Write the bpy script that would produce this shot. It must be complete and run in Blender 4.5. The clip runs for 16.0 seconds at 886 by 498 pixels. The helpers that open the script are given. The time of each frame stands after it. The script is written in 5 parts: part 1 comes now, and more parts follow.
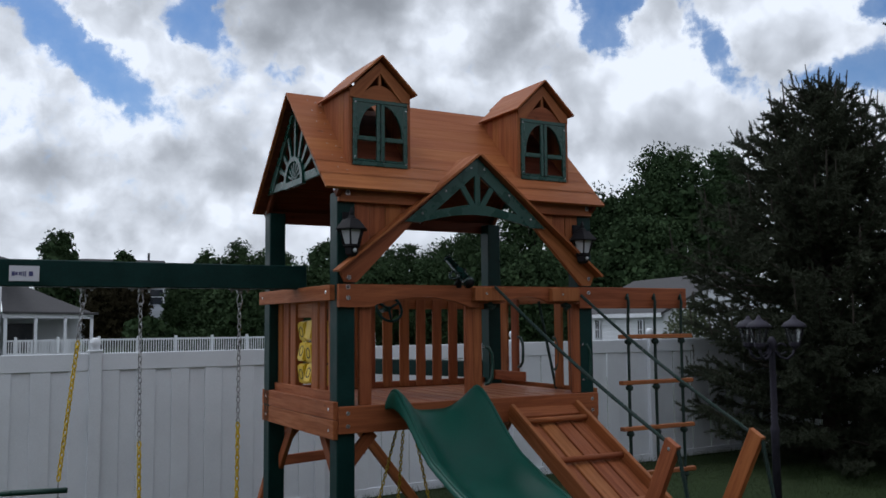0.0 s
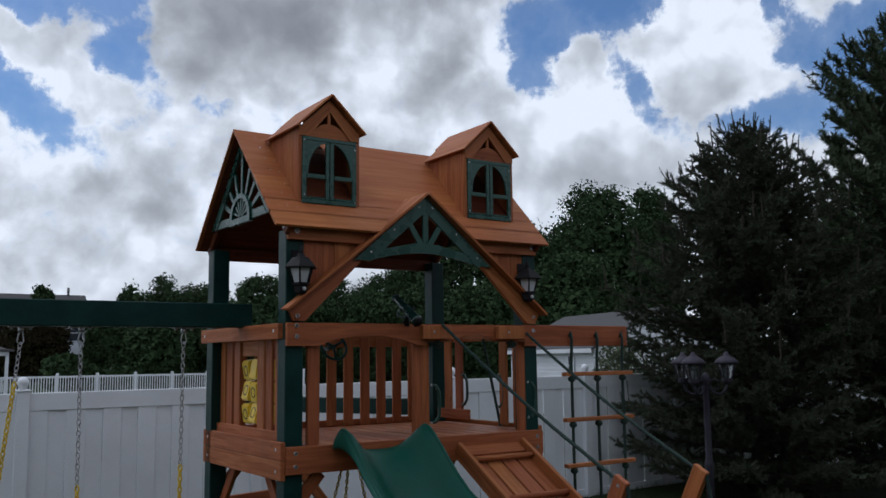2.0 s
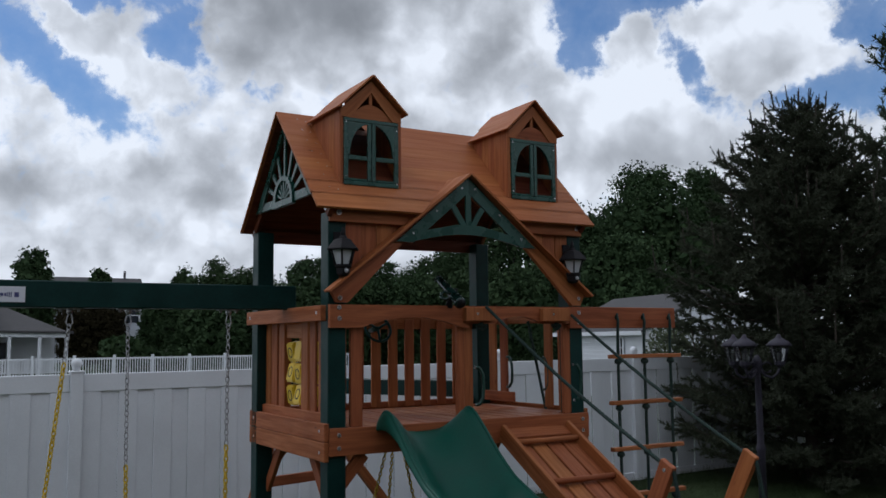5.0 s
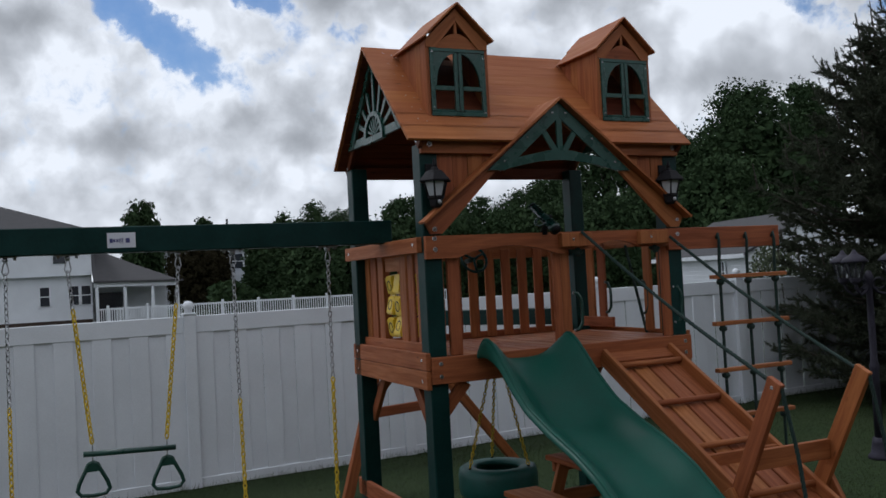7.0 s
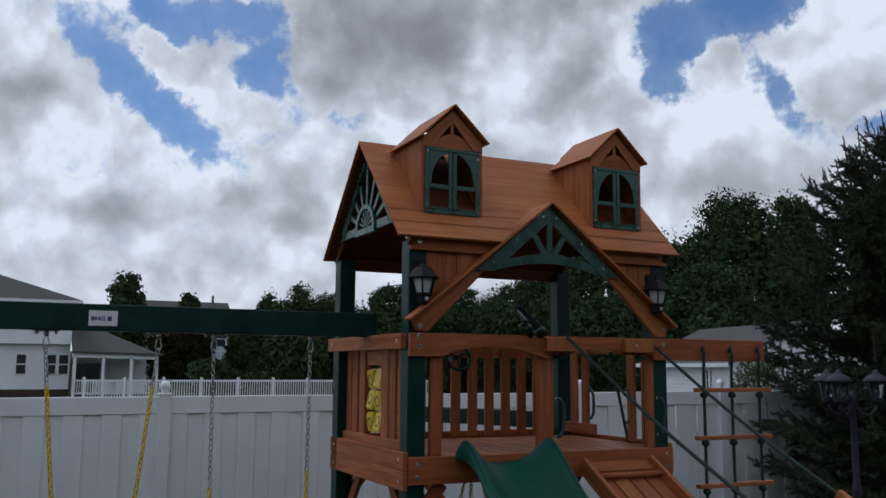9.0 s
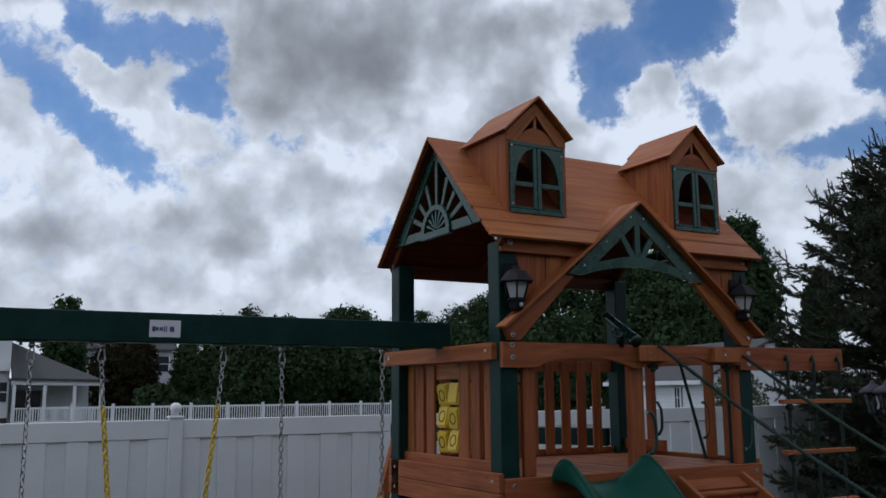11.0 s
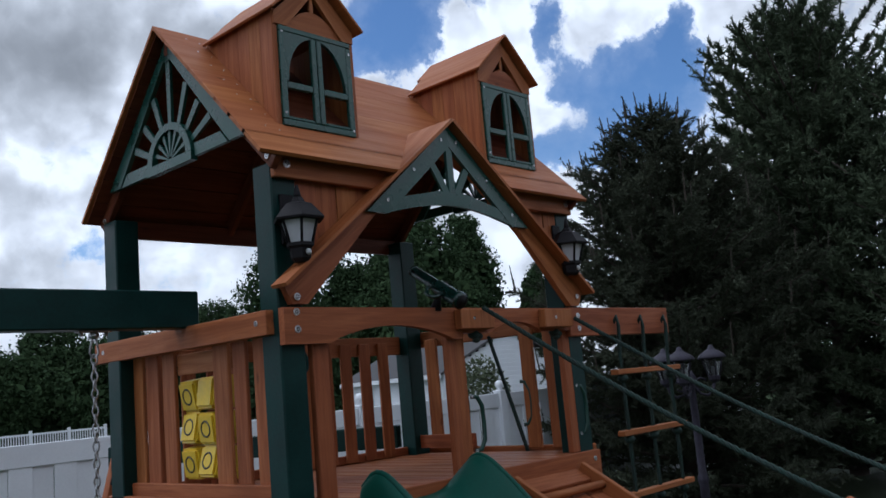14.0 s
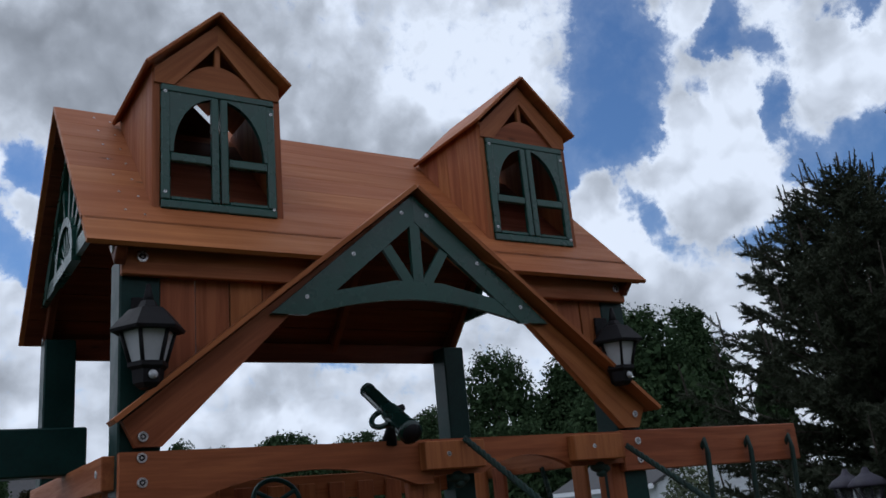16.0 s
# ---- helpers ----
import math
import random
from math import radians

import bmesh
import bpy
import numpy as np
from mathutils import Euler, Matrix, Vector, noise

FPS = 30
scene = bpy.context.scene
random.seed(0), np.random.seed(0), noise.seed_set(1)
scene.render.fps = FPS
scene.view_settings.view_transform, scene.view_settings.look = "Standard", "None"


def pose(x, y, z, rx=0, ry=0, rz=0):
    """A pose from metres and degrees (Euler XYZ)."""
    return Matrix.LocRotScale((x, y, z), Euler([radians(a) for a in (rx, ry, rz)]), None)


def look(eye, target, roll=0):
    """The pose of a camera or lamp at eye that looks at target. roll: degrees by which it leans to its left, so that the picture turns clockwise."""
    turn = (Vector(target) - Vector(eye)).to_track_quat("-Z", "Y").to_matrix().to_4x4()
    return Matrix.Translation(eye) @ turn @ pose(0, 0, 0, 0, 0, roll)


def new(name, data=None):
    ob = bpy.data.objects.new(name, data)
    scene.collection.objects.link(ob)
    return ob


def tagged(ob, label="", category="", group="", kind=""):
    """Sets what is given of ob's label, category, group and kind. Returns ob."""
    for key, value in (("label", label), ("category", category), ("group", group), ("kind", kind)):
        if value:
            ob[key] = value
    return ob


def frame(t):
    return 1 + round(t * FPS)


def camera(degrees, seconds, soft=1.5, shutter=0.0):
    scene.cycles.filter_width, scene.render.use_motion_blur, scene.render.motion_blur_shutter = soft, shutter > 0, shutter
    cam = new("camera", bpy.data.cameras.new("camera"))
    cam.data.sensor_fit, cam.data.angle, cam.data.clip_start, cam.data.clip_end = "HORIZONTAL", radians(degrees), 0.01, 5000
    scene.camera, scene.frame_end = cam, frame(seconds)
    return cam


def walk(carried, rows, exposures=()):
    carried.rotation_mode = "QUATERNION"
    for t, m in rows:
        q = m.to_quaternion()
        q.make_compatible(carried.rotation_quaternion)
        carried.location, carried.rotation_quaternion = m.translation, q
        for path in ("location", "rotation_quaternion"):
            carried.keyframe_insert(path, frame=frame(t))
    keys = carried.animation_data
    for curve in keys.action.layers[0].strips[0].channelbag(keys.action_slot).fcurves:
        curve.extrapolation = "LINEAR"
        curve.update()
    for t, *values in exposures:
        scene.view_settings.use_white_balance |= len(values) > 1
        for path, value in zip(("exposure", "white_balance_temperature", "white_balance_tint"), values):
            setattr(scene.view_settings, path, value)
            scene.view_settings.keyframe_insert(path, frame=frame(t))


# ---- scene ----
cam = camera(52.9, 16.0, soft=1.6)
PATH = [
    (0, (-2.321, -5.606, 1.965), (-1.352, -3.864, 2.131), -0.5),
    (0.5, (-2.469, -5.583, 1.971), (-1.361, -3.923, 2.109), -1.4),
    (1, (-2.451, -5.571, 1.987), (-1.294, -3.949, 2.167), -1.7),
    (1.5, (-2.46, -5.593, 1.991), (-1.323, -3.968, 2.252), -1.4),
    (2, (-2.46, -5.567, 1.986), (-1.358, -3.915, 2.229), -0.7),
    (2.5, (-2.463, -5.54, 1.978), (-1.449, -3.837, 2.248), -0.1),
    (3, (-2.438, -5.556, 1.973), (-1.454, -3.838, 2.26), -0.2),
    (3.5, (-2.409, -5.551, 1.978), (-1.401, -3.844, 2.246), -0.7),
    (4, (-2.402, -5.549, 1.985), (-1.388, -3.843, 2.233), -0.8),
    (6.5, (-2.375, -5.526, 1.968), (-1.452, -3.755, 2.068), -1.8),
    (7, (-2.387, -5.533, 1.944), (-1.563, -3.712, 2.01), -3.0),
    (7.5, (-2.343, -5.499, 1.94), (-1.455, -3.708, 1.999), -3.2),
    (8, (-2.352, -5.531, 1.977), (-1.413, -3.773, 2.137), -3.0),
    (8.5, (-2.344, -5.548, 1.967), (-1.455, -3.772, 2.199), -1.5),
    (9, (-2.38, -5.529, 1.996), (-1.534, -3.737, 2.262), 0.4),
    (11.5, (-3.105, -4.316, 1.893), (-2.05, -2.647, 2.212), -1.0),
    (12, (-3.141, -3.984, 1.855), (-1.882, -2.457, 2.144), -0.6),
    (12.5, (-3.135, -3.662, 1.852), (-1.712, -2.295, 2.176), -2.0),
    (13, (-2.91, -3.452, 1.842), (-1.468, -2.112, 2.195), -2.2),
    (13.5, (-2.636, -3.327, 1.84), (-1.221, -1.952, 2.166), -3.4),
    (14, (-2.26, -3.068, 1.854), (-0.812, -1.722, 2.157), -5.1),
    (14.5, (-1.876, -2.972, 1.876), (-0.512, -1.571, 2.297), -3.6),
    (15, (-1.427, -3.023, 1.925), (-0.18, -1.54, 2.422), -2.4),
    (15.5, (-1.035, -2.948, 1.922), (0.14, -1.423, 2.465), -4.4),
    (15.7, (-0.866, -2.946, 1.985), (0.278, -1.396, 2.525), -5.0),
    (16, (-0.643, -2.914, 1.975), (0.391, -1.298, 2.54), -5.3),
]
# brightness and tint of the picture along the way: seconds, stops, kelvin
LEVELS = [
    (0, -0.56, 5800), (0.5, -0.64, 5750), (1.5, -0.62, 5700), (3, -0.74, 5700), (4, -0.70, 5750), (6.5, -0.60, 5850), (7, -0.60, 5880), (8, -0.66, 5800), (9, -0.78, 5700), (11.5, -0.80, 5600), (12.5, -0.59, 5560), (13, -0.51, 5560), (13.5, -0.56, 5550), (14, -0.40, 5500), (14.5, -0.49, 5550), (15, -0.68, 5530), (16, -0.71, 5560),
]
walk(cam, [(t, look(eye, target, roll)) for t, eye, target, roll in PATH], [(t, stops, kelvin, 10) for t, stops, kelvin in LEVELS])


# ---------------------------------------------------------------- node helpers
def node(tree, kind, *values, **named):
    n = tree.nodes.new(kind)
    if "operation" in named:
        n.operation = named["operation"]
    if "use_clamp" in named:
        n.use_clamp = named["use_clamp"]
    if "interpolation_type" in named:
        n.interpolation_type = named["interpolation_type"]
    for k, value in enumerate(values):
        if value is None:
            continue
        if isinstance(value, bpy.types.NodeSocket):
            tree.links.new(value, n.inputs[k])
        else:
            n.inputs[k].default_value = value
    return n


def calc(tree, op, a, b=None, c=None, clamp=False):
    return node(tree, "ShaderNodeMath", a, b, c, operation=op, use_clamp=clamp).outputs[0]


def ramp(tree, value, low, high, to_low=0.0, to_high=1.0):
    return node(tree, "ShaderNodeMapRange", value, low, high, to_low, to_high, interpolation_type="SMOOTHSTEP").outputs[0]


def blend(tree, fac, a, b):
    n = tree.nodes.new("ShaderNodeMix")
    n.data_type = "RGBA"
    for socket, value in ((n.inputs[0], fac), (n.inputs[6], a), (n.inputs[7], b)):
        if isinstance(value, bpy.types.NodeSocket):
            tree.links.new(value, socket)
        elif isinstance(value, (int, float)):
            socket.default_value = value
        else:
            socket.default_value = (*value[:3], 1)
    return n.outputs[2]


def fbm(tree, vector, scale, detail=6.0, rough=0.55, distortion=0.0):
    n = node(tree, "ShaderNodeTexNoise", vector)
    n.inputs["Scale"].default_value, n.inputs["Detail"].default_value = scale, detail
    n.inputs["Roughness"].default_value, n.inputs["Distortion"].default_value = rough, distortion
    return n.outputs[0]


# ---------------------------------------------------------------- sky and sun
SUN_AZ, SUN_EL = -40.0, 58.0      # degrees from +y towards +x, degrees up

# masses in the sky: azimuth, elevation, half width, half height, turn, weight
CLOUDS = [
    (7.9, 18.6, 5.0, 0.85, -38, 1.0), (12.6, 16.4, 2.2, 0.9, -25, 0.5), (41.4, 18.2, 1.3, 0.9, 0, 0.8), (43.8, 19.2, 1.0, 1.5, 10, 0.75), (50.8, 19.6, 4.2, 5.2, -4, 1.1), (57.0, 20.1, 1.6, 1.8, 0, 0.4),
    (43.2, 13.4, 5.4, 3.3, 0, 1.2), (59.3, 22.4, 3.0, 2.8, 0, 1.0), (66.7, 22.0, 5.0, 2.6, -9, 1.0), (56.4, 16.4, 1.9, 0.7, -14, 0.75), (50.8, 28.8, 1.7, 0.8, 0, 0.8), (62.5, 24.5, 2.5, 1.5, 0, 0.6),
]
GAPS = [
    (6.6, 16.3, 6.4, 1.35, -35, 1.5), (8.6, 21.3, 5.4, 1.5, 5, 1.2), (12.9, 18.4, 2.4, 1.5, 0, 0.85), (18.6, 15.8, 1.4, 0.6, 0, 0.5), (25.2, 10.1, 1.2, 1.1, 0, 0.6),
    (40.0, 19.6, 1.9, 3.2, 0, 1.4), (44.4, 21.9, 3.4, 2.2, 0, 1.4), (47.2, 15.6, 3.3, 1.5, -50, 1.3), (55.6, 18.0, 1.6, 2.0, 0, 0.9), (54.5, 14.0, 4.1, 1.3, -5, 1.2), (45.8, 26.4, 3.6, 5.6, 6, 1.7),
    (60.7, 17.0, 4.8, 3.8, -6, 1.7), (63.4, 20.0, 1.3, 2.4, 0, 1.0), (52.9, 27.3, 1.8, 1.6, 0, 1.1), (61.6, 26.6, 1.8, 1.3, 0, 0.9),
]
GREYS = [
    (21.6, 20.9, 8.4, 3.9, 0, 0.95), (33.6, 18.4, 3.8, 3.6, 0, 0.50), (35.5, 22.8, 6.0, 1.8, 0, 0.40), (14.2, 10.2, 3.2, 2.0, 0, 0.50), (5.4, 9.6, 3.6, 1.6, 0, 0.45), (-0.9, 15.0, 3.2, 1.9, 0, 0.60), (44.4, 11.4, 4.2, 1.8, 0, 0.35),
    (28.0, 13.2, 3.4, 2.4, 0, 0.40), (20.6, 12.7, 2.4, 1.5, 0, 0.40), (11.0, 28.6, 13.0, 4.4, 0, 0.90), (27.6, 25.6, 3.8, 2.8, 0, 0.50), (70.4, 20.6, 3.0, 2.2, 0, 0.45), (51.4, 17.4, 3.0, 1.6, 0, 0.25),
]
WHITES = [
    (29.2, 18.8, 2.9, 1.9, 0, 0.55), (38.0, 20.4, 1.3, 3.0, 0, 0.35), (43.0, 15.6, 4.4, 1.6, 0, 0.35), (8.8, 16.4, 3.4, 1.6, -30, 0.35), (2.0, 12.8, 3.4, 2.2, 0, 0.30), (22.4, 14.6, 2.8, 1.3, 0, 0.40), (34.6, 27.8, 6.0, 3.6, 0, 0.45), (10.5, 13.4, 3.5, 1.6, 0, 0.25), (51.0, 19.6, 4.6, 4.6, 0, 0.20), (60.0, 22.0, 6.0, 3.4, 0, 0.22), (43.4, 14.6, 4.6, 2.4, 0, 0.12),
]
# smaller openings in the cloud
HOLES = [
    (52.5, 26.2, 1.3, 1.1, -8, 0.95), (55.1, 25.6, 1.1, 1.2, -9, 0.95), (56.0, 21.8, 2.0, 2.3, -8, 0.95), (61.7, 25.1, 1.4, 0.9, -11, 0.95), (63.7, 20.5, 1.4, 3.3, -11, 0.95), (67.0, 23.4, 1.0, 0.5, -13, 0.95), (50.8, 23.4, 0.6, 1.5, -7, 0.95), (55.6, 21.8, 0.8, 1.8, -5, 0.95), (14.3, 18.0, 1.9, 2.9, 7, 0.35), (5.7, 22.0, 1.2, 1.5, 4, 0.95), (13.2, 19.9, 1.6, 2.2, 6, 0.45),
]

world = bpy.data.worlds.new("world")
scene.world = world
world.use_nodes = True
wt = world.node_tree
wt.nodes.clear()
way = node(wt, "ShaderNodeTexCoord").outputs["Generated"]
split = node(wt, "ShaderNodeSeparateXYZ", way)
az = calc(wt, "MULTIPLY", calc(wt, "ARCTAN2", split.outputs[0], split.outputs[1]), 57.2958)
el = calc(wt, "MULTIPLY", calc(wt, "ARCSINE", split.outputs[2]), 57.2958)
flat = node(wt, "ShaderNodeCombineXYZ", az, el, 0.0).outputs[0]


def bend(scale, detail, rough, reach):
    """The sky's degrees, shifted about by a noise."""
    warp = node(wt, "ShaderNodeTexNoise", flat)
    warp.inputs["Scale"].default_value, warp.inputs["Detail"].default_value, warp.inputs["Roughness"].default_value = scale, detail, rough
    shift = node(wt, "ShaderNodeVectorMath", warp.outputs[1], (0.5, 0.5, 0.5), operation="SUBTRACT").outputs[0]
    return node(wt, "ShaderNodeVectorMath", shift, (reach, reach * 0.85, 0.0), flat, operation="MULTIPLY_ADD").outputs[0]


ragged = bend(0.30, 7.0, 0.66, 4.6)
gentle = bend(0.25, 3.0, 0.5, 4.0)


def masses(rows, place):
    total = None
    for a, e, wide, high, turn, weight in rows:
        c, s = math.cos(radians(turn)), math.sin(radians(turn))
        off = node(wt, "ShaderNodeVectorMath", place, (a, e, 0.0), operation="SUBTRACT").outputs[0]
        u = node(wt, "ShaderNodeVectorMath", off, (c / wide, s / wide, 0.0), operation="DOT_PRODUCT").outputs[1]
        v = node(wt, "ShaderNodeVectorMath", off, (-s / high, c / high, 0.0), operation="DOT_PRODUCT").outputs[1]
        far = calc(wt, "SQRT", calc(wt, "MULTIPLY_ADD", u, u, calc(wt, "MULTIPLY", v, v)))
        here = ramp(wt, far, 1.5, 0.2, 0.0, weight)
        total = here if total is None else calc(wt, "ADD", total, here)
    return total


def lumps(scale, place):
    """Rounded heaps: nought at a heap's middle, larger in the creases between."""
    n = node(wt, "ShaderNodeTexVoronoi", place)
    n.feature = "SMOOTH_F1"
    n.inputs["Scale"].default_value, n.inputs["Smoothness"].default_value = scale, 0.6
    return n.outputs["Distance"]


heaped = calc(wt, "MULTIPLY_ADD", lumps(0.42, ragged), 0.60, calc(wt, "MULTIPLY", lumps(1.05, ragged), 0.40))
wisps = fbm(wt, flat, 0.85, 7.0, 0.62, 0.3)
broad = fbm(wt, flat, 0.16, 3.0, 0.5, 0.2)
cover = calc(wt, "SUBTRACT", masses(CLOUDS, ragged), calc(wt, "ADD", masses(GAPS, ragged), masses(HOLES, ragged)))
cover = calc(wt, "ADD", cover, calc(wt, "MULTIPLY_ADD", wisps, 1.5, 0.08))
cover = calc(wt, "SUBTRACT", cover, calc(wt, "MULTIPLY_ADD", heaped, 0.55, -0.24))
cover = calc(wt, "ADD", cover, calc(wt, "MULTIPLY_ADD", broad, 0.5, -0.25))
cover = calc(wt, "ADD", cover, calc(wt, "MULTIPLY", masses(GREYS, gentle), 0.45))      # the dark masses are thick
cover = calc(wt, "ADD", cover, ramp(wt, el, 9.0, 0.0, 0.0, 0.4))
mask = calc(wt, "MULTIPLY_ADD", ramp(wt, cover, 0.0, 0.78), 0.88, ramp(wt, cover, -1.2, 0.4, 0.0, 0.12))
grey = calc(wt, "SUBTRACT", calc(wt, "MULTIPLY", masses(GREYS, gentle), 0.75), masses(WHITES, gentle))
grey = calc(wt, "ADD", grey, calc(wt, "MULTIPLY_ADD", fbm(wt, gentle, 0.30, 4.0, 0.5, 0.2), 0.9, -0.14))
puffed = bend(0.45, 4.0, 0.55, 2.2)
over = node(wt, "ShaderNodeVectorMath", puffed, (-0.5, 0.9, 0.0), operation="ADD").outputs[0]
under = calc(wt, "SUBTRACT", lumps(0.30, puffed), lumps(0.30, over))      # shaded below each heap
grey = calc(wt, "ADD", grey, calc(wt, "MULTIPLY", under, 0.75))
grey = calc(wt, "ADD", grey, calc(wt, "MULTIPLY_ADD", lumps(0.75, puffed), 0.30, -0.22))
grey = calc(wt, "SUBTRACT", grey, ramp(wt, cover, 1.3, 0.30, 0.0, 0.20))
thick = calc(wt, "MAXIMUM", calc(wt, "ADD", grey, 0.06), 0.0)
grey = calc(wt, "SUBTRACT", 1.0, calc(wt, "POWER", 2.7183, calc(wt, "MULTIPLY", thick, -1.25)))
cloud = blend(wt, grey, (1.36, 1.36, 1.36), (0.152, 0.162, 0.175))
sky = wt.nodes.new("ShaderNodeTexSky")
sky.sky_type, sky.sun_disc = "NISHITA", False
sky.sun_elevation, sky.sun_rotation = radians(SUN_EL), radians(SUN_AZ)
sky.air_density, sky.dust_density, sky.ozone_density = 1.0, 0.6, 2.0
tint = node(wt, "ShaderNodeVectorMath", sky.outputs[0], (0.86, 1.0, 1.14), operation="MULTIPLY").outputs[0]
blue = node(wt, "ShaderNodeBackground", tint, 0.125).outputs[0]
white = node(wt, "ShaderNodeBackground", cloud, 1.0).outputs[0]
both = node(wt, "ShaderNodeMixShader", mask, blue, white).outputs[0]
node(wt, "ShaderNodeOutputWorld", both)

sun = new("sun", bpy.data.lights.new("sun", "SUN"))
sun.data.energy, sun.data.angle, sun.data.color = 1.2, radians(14), (1.0, 0.975, 0.94)
sun.matrix_world = look((0, 0, 0), (-math.sin(radians(SUN_AZ)) * math.cos(radians(SUN_EL)), -math.cos(radians(SUN_AZ)) * math.cos(radians(SUN_EL)), -math.sin(radians(SUN_EL))))


# ---------------------------------------------------------------- materials
def material(name):
    m = bpy.data.materials.new(name)
    m.use_nodes = True
    return m, m.node_tree, m.node_tree.nodes["Principled BSDF"]


def finish(t, bsdf, colour, rough, height=None, depth=0.002, metal=0.0):
    for key, value in (("Base Color", colour), ("Roughness", rough), ("Metallic", metal)):
        if isinstance(value, bpy.types.NodeSocket):
            t.links.new(value, bsdf.inputs[key])
        else:
            bsdf.inputs[key].default_value = value if isinstance(value, (int, float)) else (*value[:3], 1)
    if height is not None:
        bump = node(t, "ShaderNodeBump")
        bump.inputs["Strength"].default_value, bump.inputs["Distance"].default_value = 0.6, depth
        t.links.new(height, bump.inputs["Height"])
        t.links.new(bump.outputs[0], bsdf.inputs["Normal"])


def make_wood(name, dark, light, along=1.6, across=26.0, rough=0.55, vary=0.26):
    """Stained boards: the grain runs along each board's own x."""
    m, t, b = material(name)
    place = node(t, "ShaderNodeTexCoord").outputs["Object"]
    own = node(t, "ShaderNodeObjectInfo").outputs["Random"]
    moved = node(t, "ShaderNodeVectorMath", place, node(t, "ShaderNodeCombineXYZ", calc(t, "MULTIPLY", own, 31.0), calc(t, "MULTIPLY", own, 17.0), own).outputs[0], operation="ADD").outputs[0]
    grain_at = node(t, "ShaderNodeVectorMath", moved, (along, across, across), operation="MULTIPLY").outputs[0]
    grain = fbm(t, grain_at, 1.5, 7.0, 0.65, 0.6)
    stain = fbm(t, moved, 3.2, 4.0, 0.6)
    knots = node(t, "ShaderNodeTexVoronoi", node(t, "ShaderNodeVectorMath", moved, (3.0, 9.0, 9.0), operation="MULTIPLY").outputs[0])
    knots.inputs["Scale"].default_value = 0.9
    knot = ramp(t, knots.outputs[0], 0.10, 0.02)
    colour = blend(t, ramp(t, grain, 0.3, 0.72), dark, light)
    colour = blend(t, calc(t, "MULTIPLY", ramp(t, stain, 0.4, 0.75), 0.35), colour, dark)
    colour = blend(t, calc(t, "MULTIPLY", knot, 0.7), colour, [c * 0.35 for c in dark])
    tone = node(t, "ShaderNodeHueSaturation")
    tone.inputs["Color"].default_value = (1, 1, 1, 1)
    t.links.new(colour, tone.inputs["Color"])
    t.links.new(calc(t, "MULTIPLY_ADD", own, vary, 1.0 - vary / 2), tone.inputs["Value"])
    t.links.new(calc(t, "MULTIPLY_ADD", own, vary * 0.05, 0.5 - vary * 0.025), tone.inputs["Hue"])
    finish(t, b, tone.outputs[0], ramp(t, grain, 0.3, 0.7, rough + 0.1, rough - 0.08), grain, 0.0016)
    return m


def make_plain(name, colour, rough=0.5, vary=0.18, scale=6.0, depth=0.0008, metal=0.0, fine_scale=60.0):
    """A painted, moulded or metal surface with faint stains and a fine relief."""
    m, t, b = material(name)
    place = node(t, "ShaderNodeTexCoord").outputs["Object"]
    own = node(t, "ShaderNodeObjectInfo").outputs["Random"]
    moved = node(t, "ShaderNodeVectorMath", place, node(t, "ShaderNodeCombineXYZ", calc(t, "MULTIPLY", own, 9.0), own, own).outputs[0], operation="ADD").outputs[0]
    big = fbm(t, moved, scale, 5.0, 0.6)
    small = fbm(t, moved, fine_scale, 3.0, 0.6)
    mixed = calc(t, "MULTIPLY_ADD", small, 0.35, calc(t, "MULTIPLY", big, 0.65))
    tint = blend(t, ramp(t, mixed, 0.32, 0.68), [c * (1 - vary) for c in colour], [min(1, c * (1 + vary)) for c in colour])
    finish(t, b, tint, ramp(t, big, 0.3, 0.7, max(0.05, rough - 0.08), min(1, rough + 0.1)), small, depth, metal)
    return m


WOOD = make_wood("cedar_stain", (0.215, 0.063, 0.021), (0.362, 0.122, 0.043), 1.2, 20.0)
ROOFWOOD = make_wood("roof_cedar", (0.265, 0.082, 0.025), (0.370, 0.126, 0.040), 0.9, 14.0, 0.55, 0.12)
# darker red copy of the cedar: shade under the roof put into the colour
SHADEWOOD = make_wood("shade_toned_wood", (0.085, 0.020, 0.009), (0.16, 0.040, 0.017), 1.2, 18.0)
GREEN = make_plain("green_post_sleeve", (0.0035, 0.026, 0.0235), 0.40, 0.25)
TRIM = make_plain("green_painted_wood", (0.010, 0.054, 0.042), 0.28, 0.2)
SLIDE = make_plain("green_moulded_plastic", (0.002, 0.058, 0.040), 0.42, 0.12, 3.0, 0.0004)
ROPE = make_plain("green_rope", (0.006, 0.022, 0.017), 0.8, 0.4, 30.0, 0.003, 0.0, 180.0)
BLACK = make_plain("black_metal", (0.008, 0.007, 0.009), 0.6, 0.3)
DARKGREEN = make_plain("dark_green_plastic", (0.008, 0.045, 0.033), 0.35, 0.2)
STEEL = make_plain("zinc_steel", (0.36, 0.36, 0.38), 0.35, 0.2, 30.0, 0.0004, 1.0)
WASHER = make_plain("bright_zinc", (0.62, 0.62, 0.64), 0.28, 0.2, 30.0, 0.0004, 1.0)
YELLOW = make_plain("yellow_plastic", (0.62, 0.42, 0.012), 0.45, 0.12)
INK = make_plain("dark_print", (0.025, 0.022, 0.018), 0.5, 0.2)
BLUEDOT = make_plain("blue_print", (0.06, 0.16, 0.30), 0.5, 0.2)
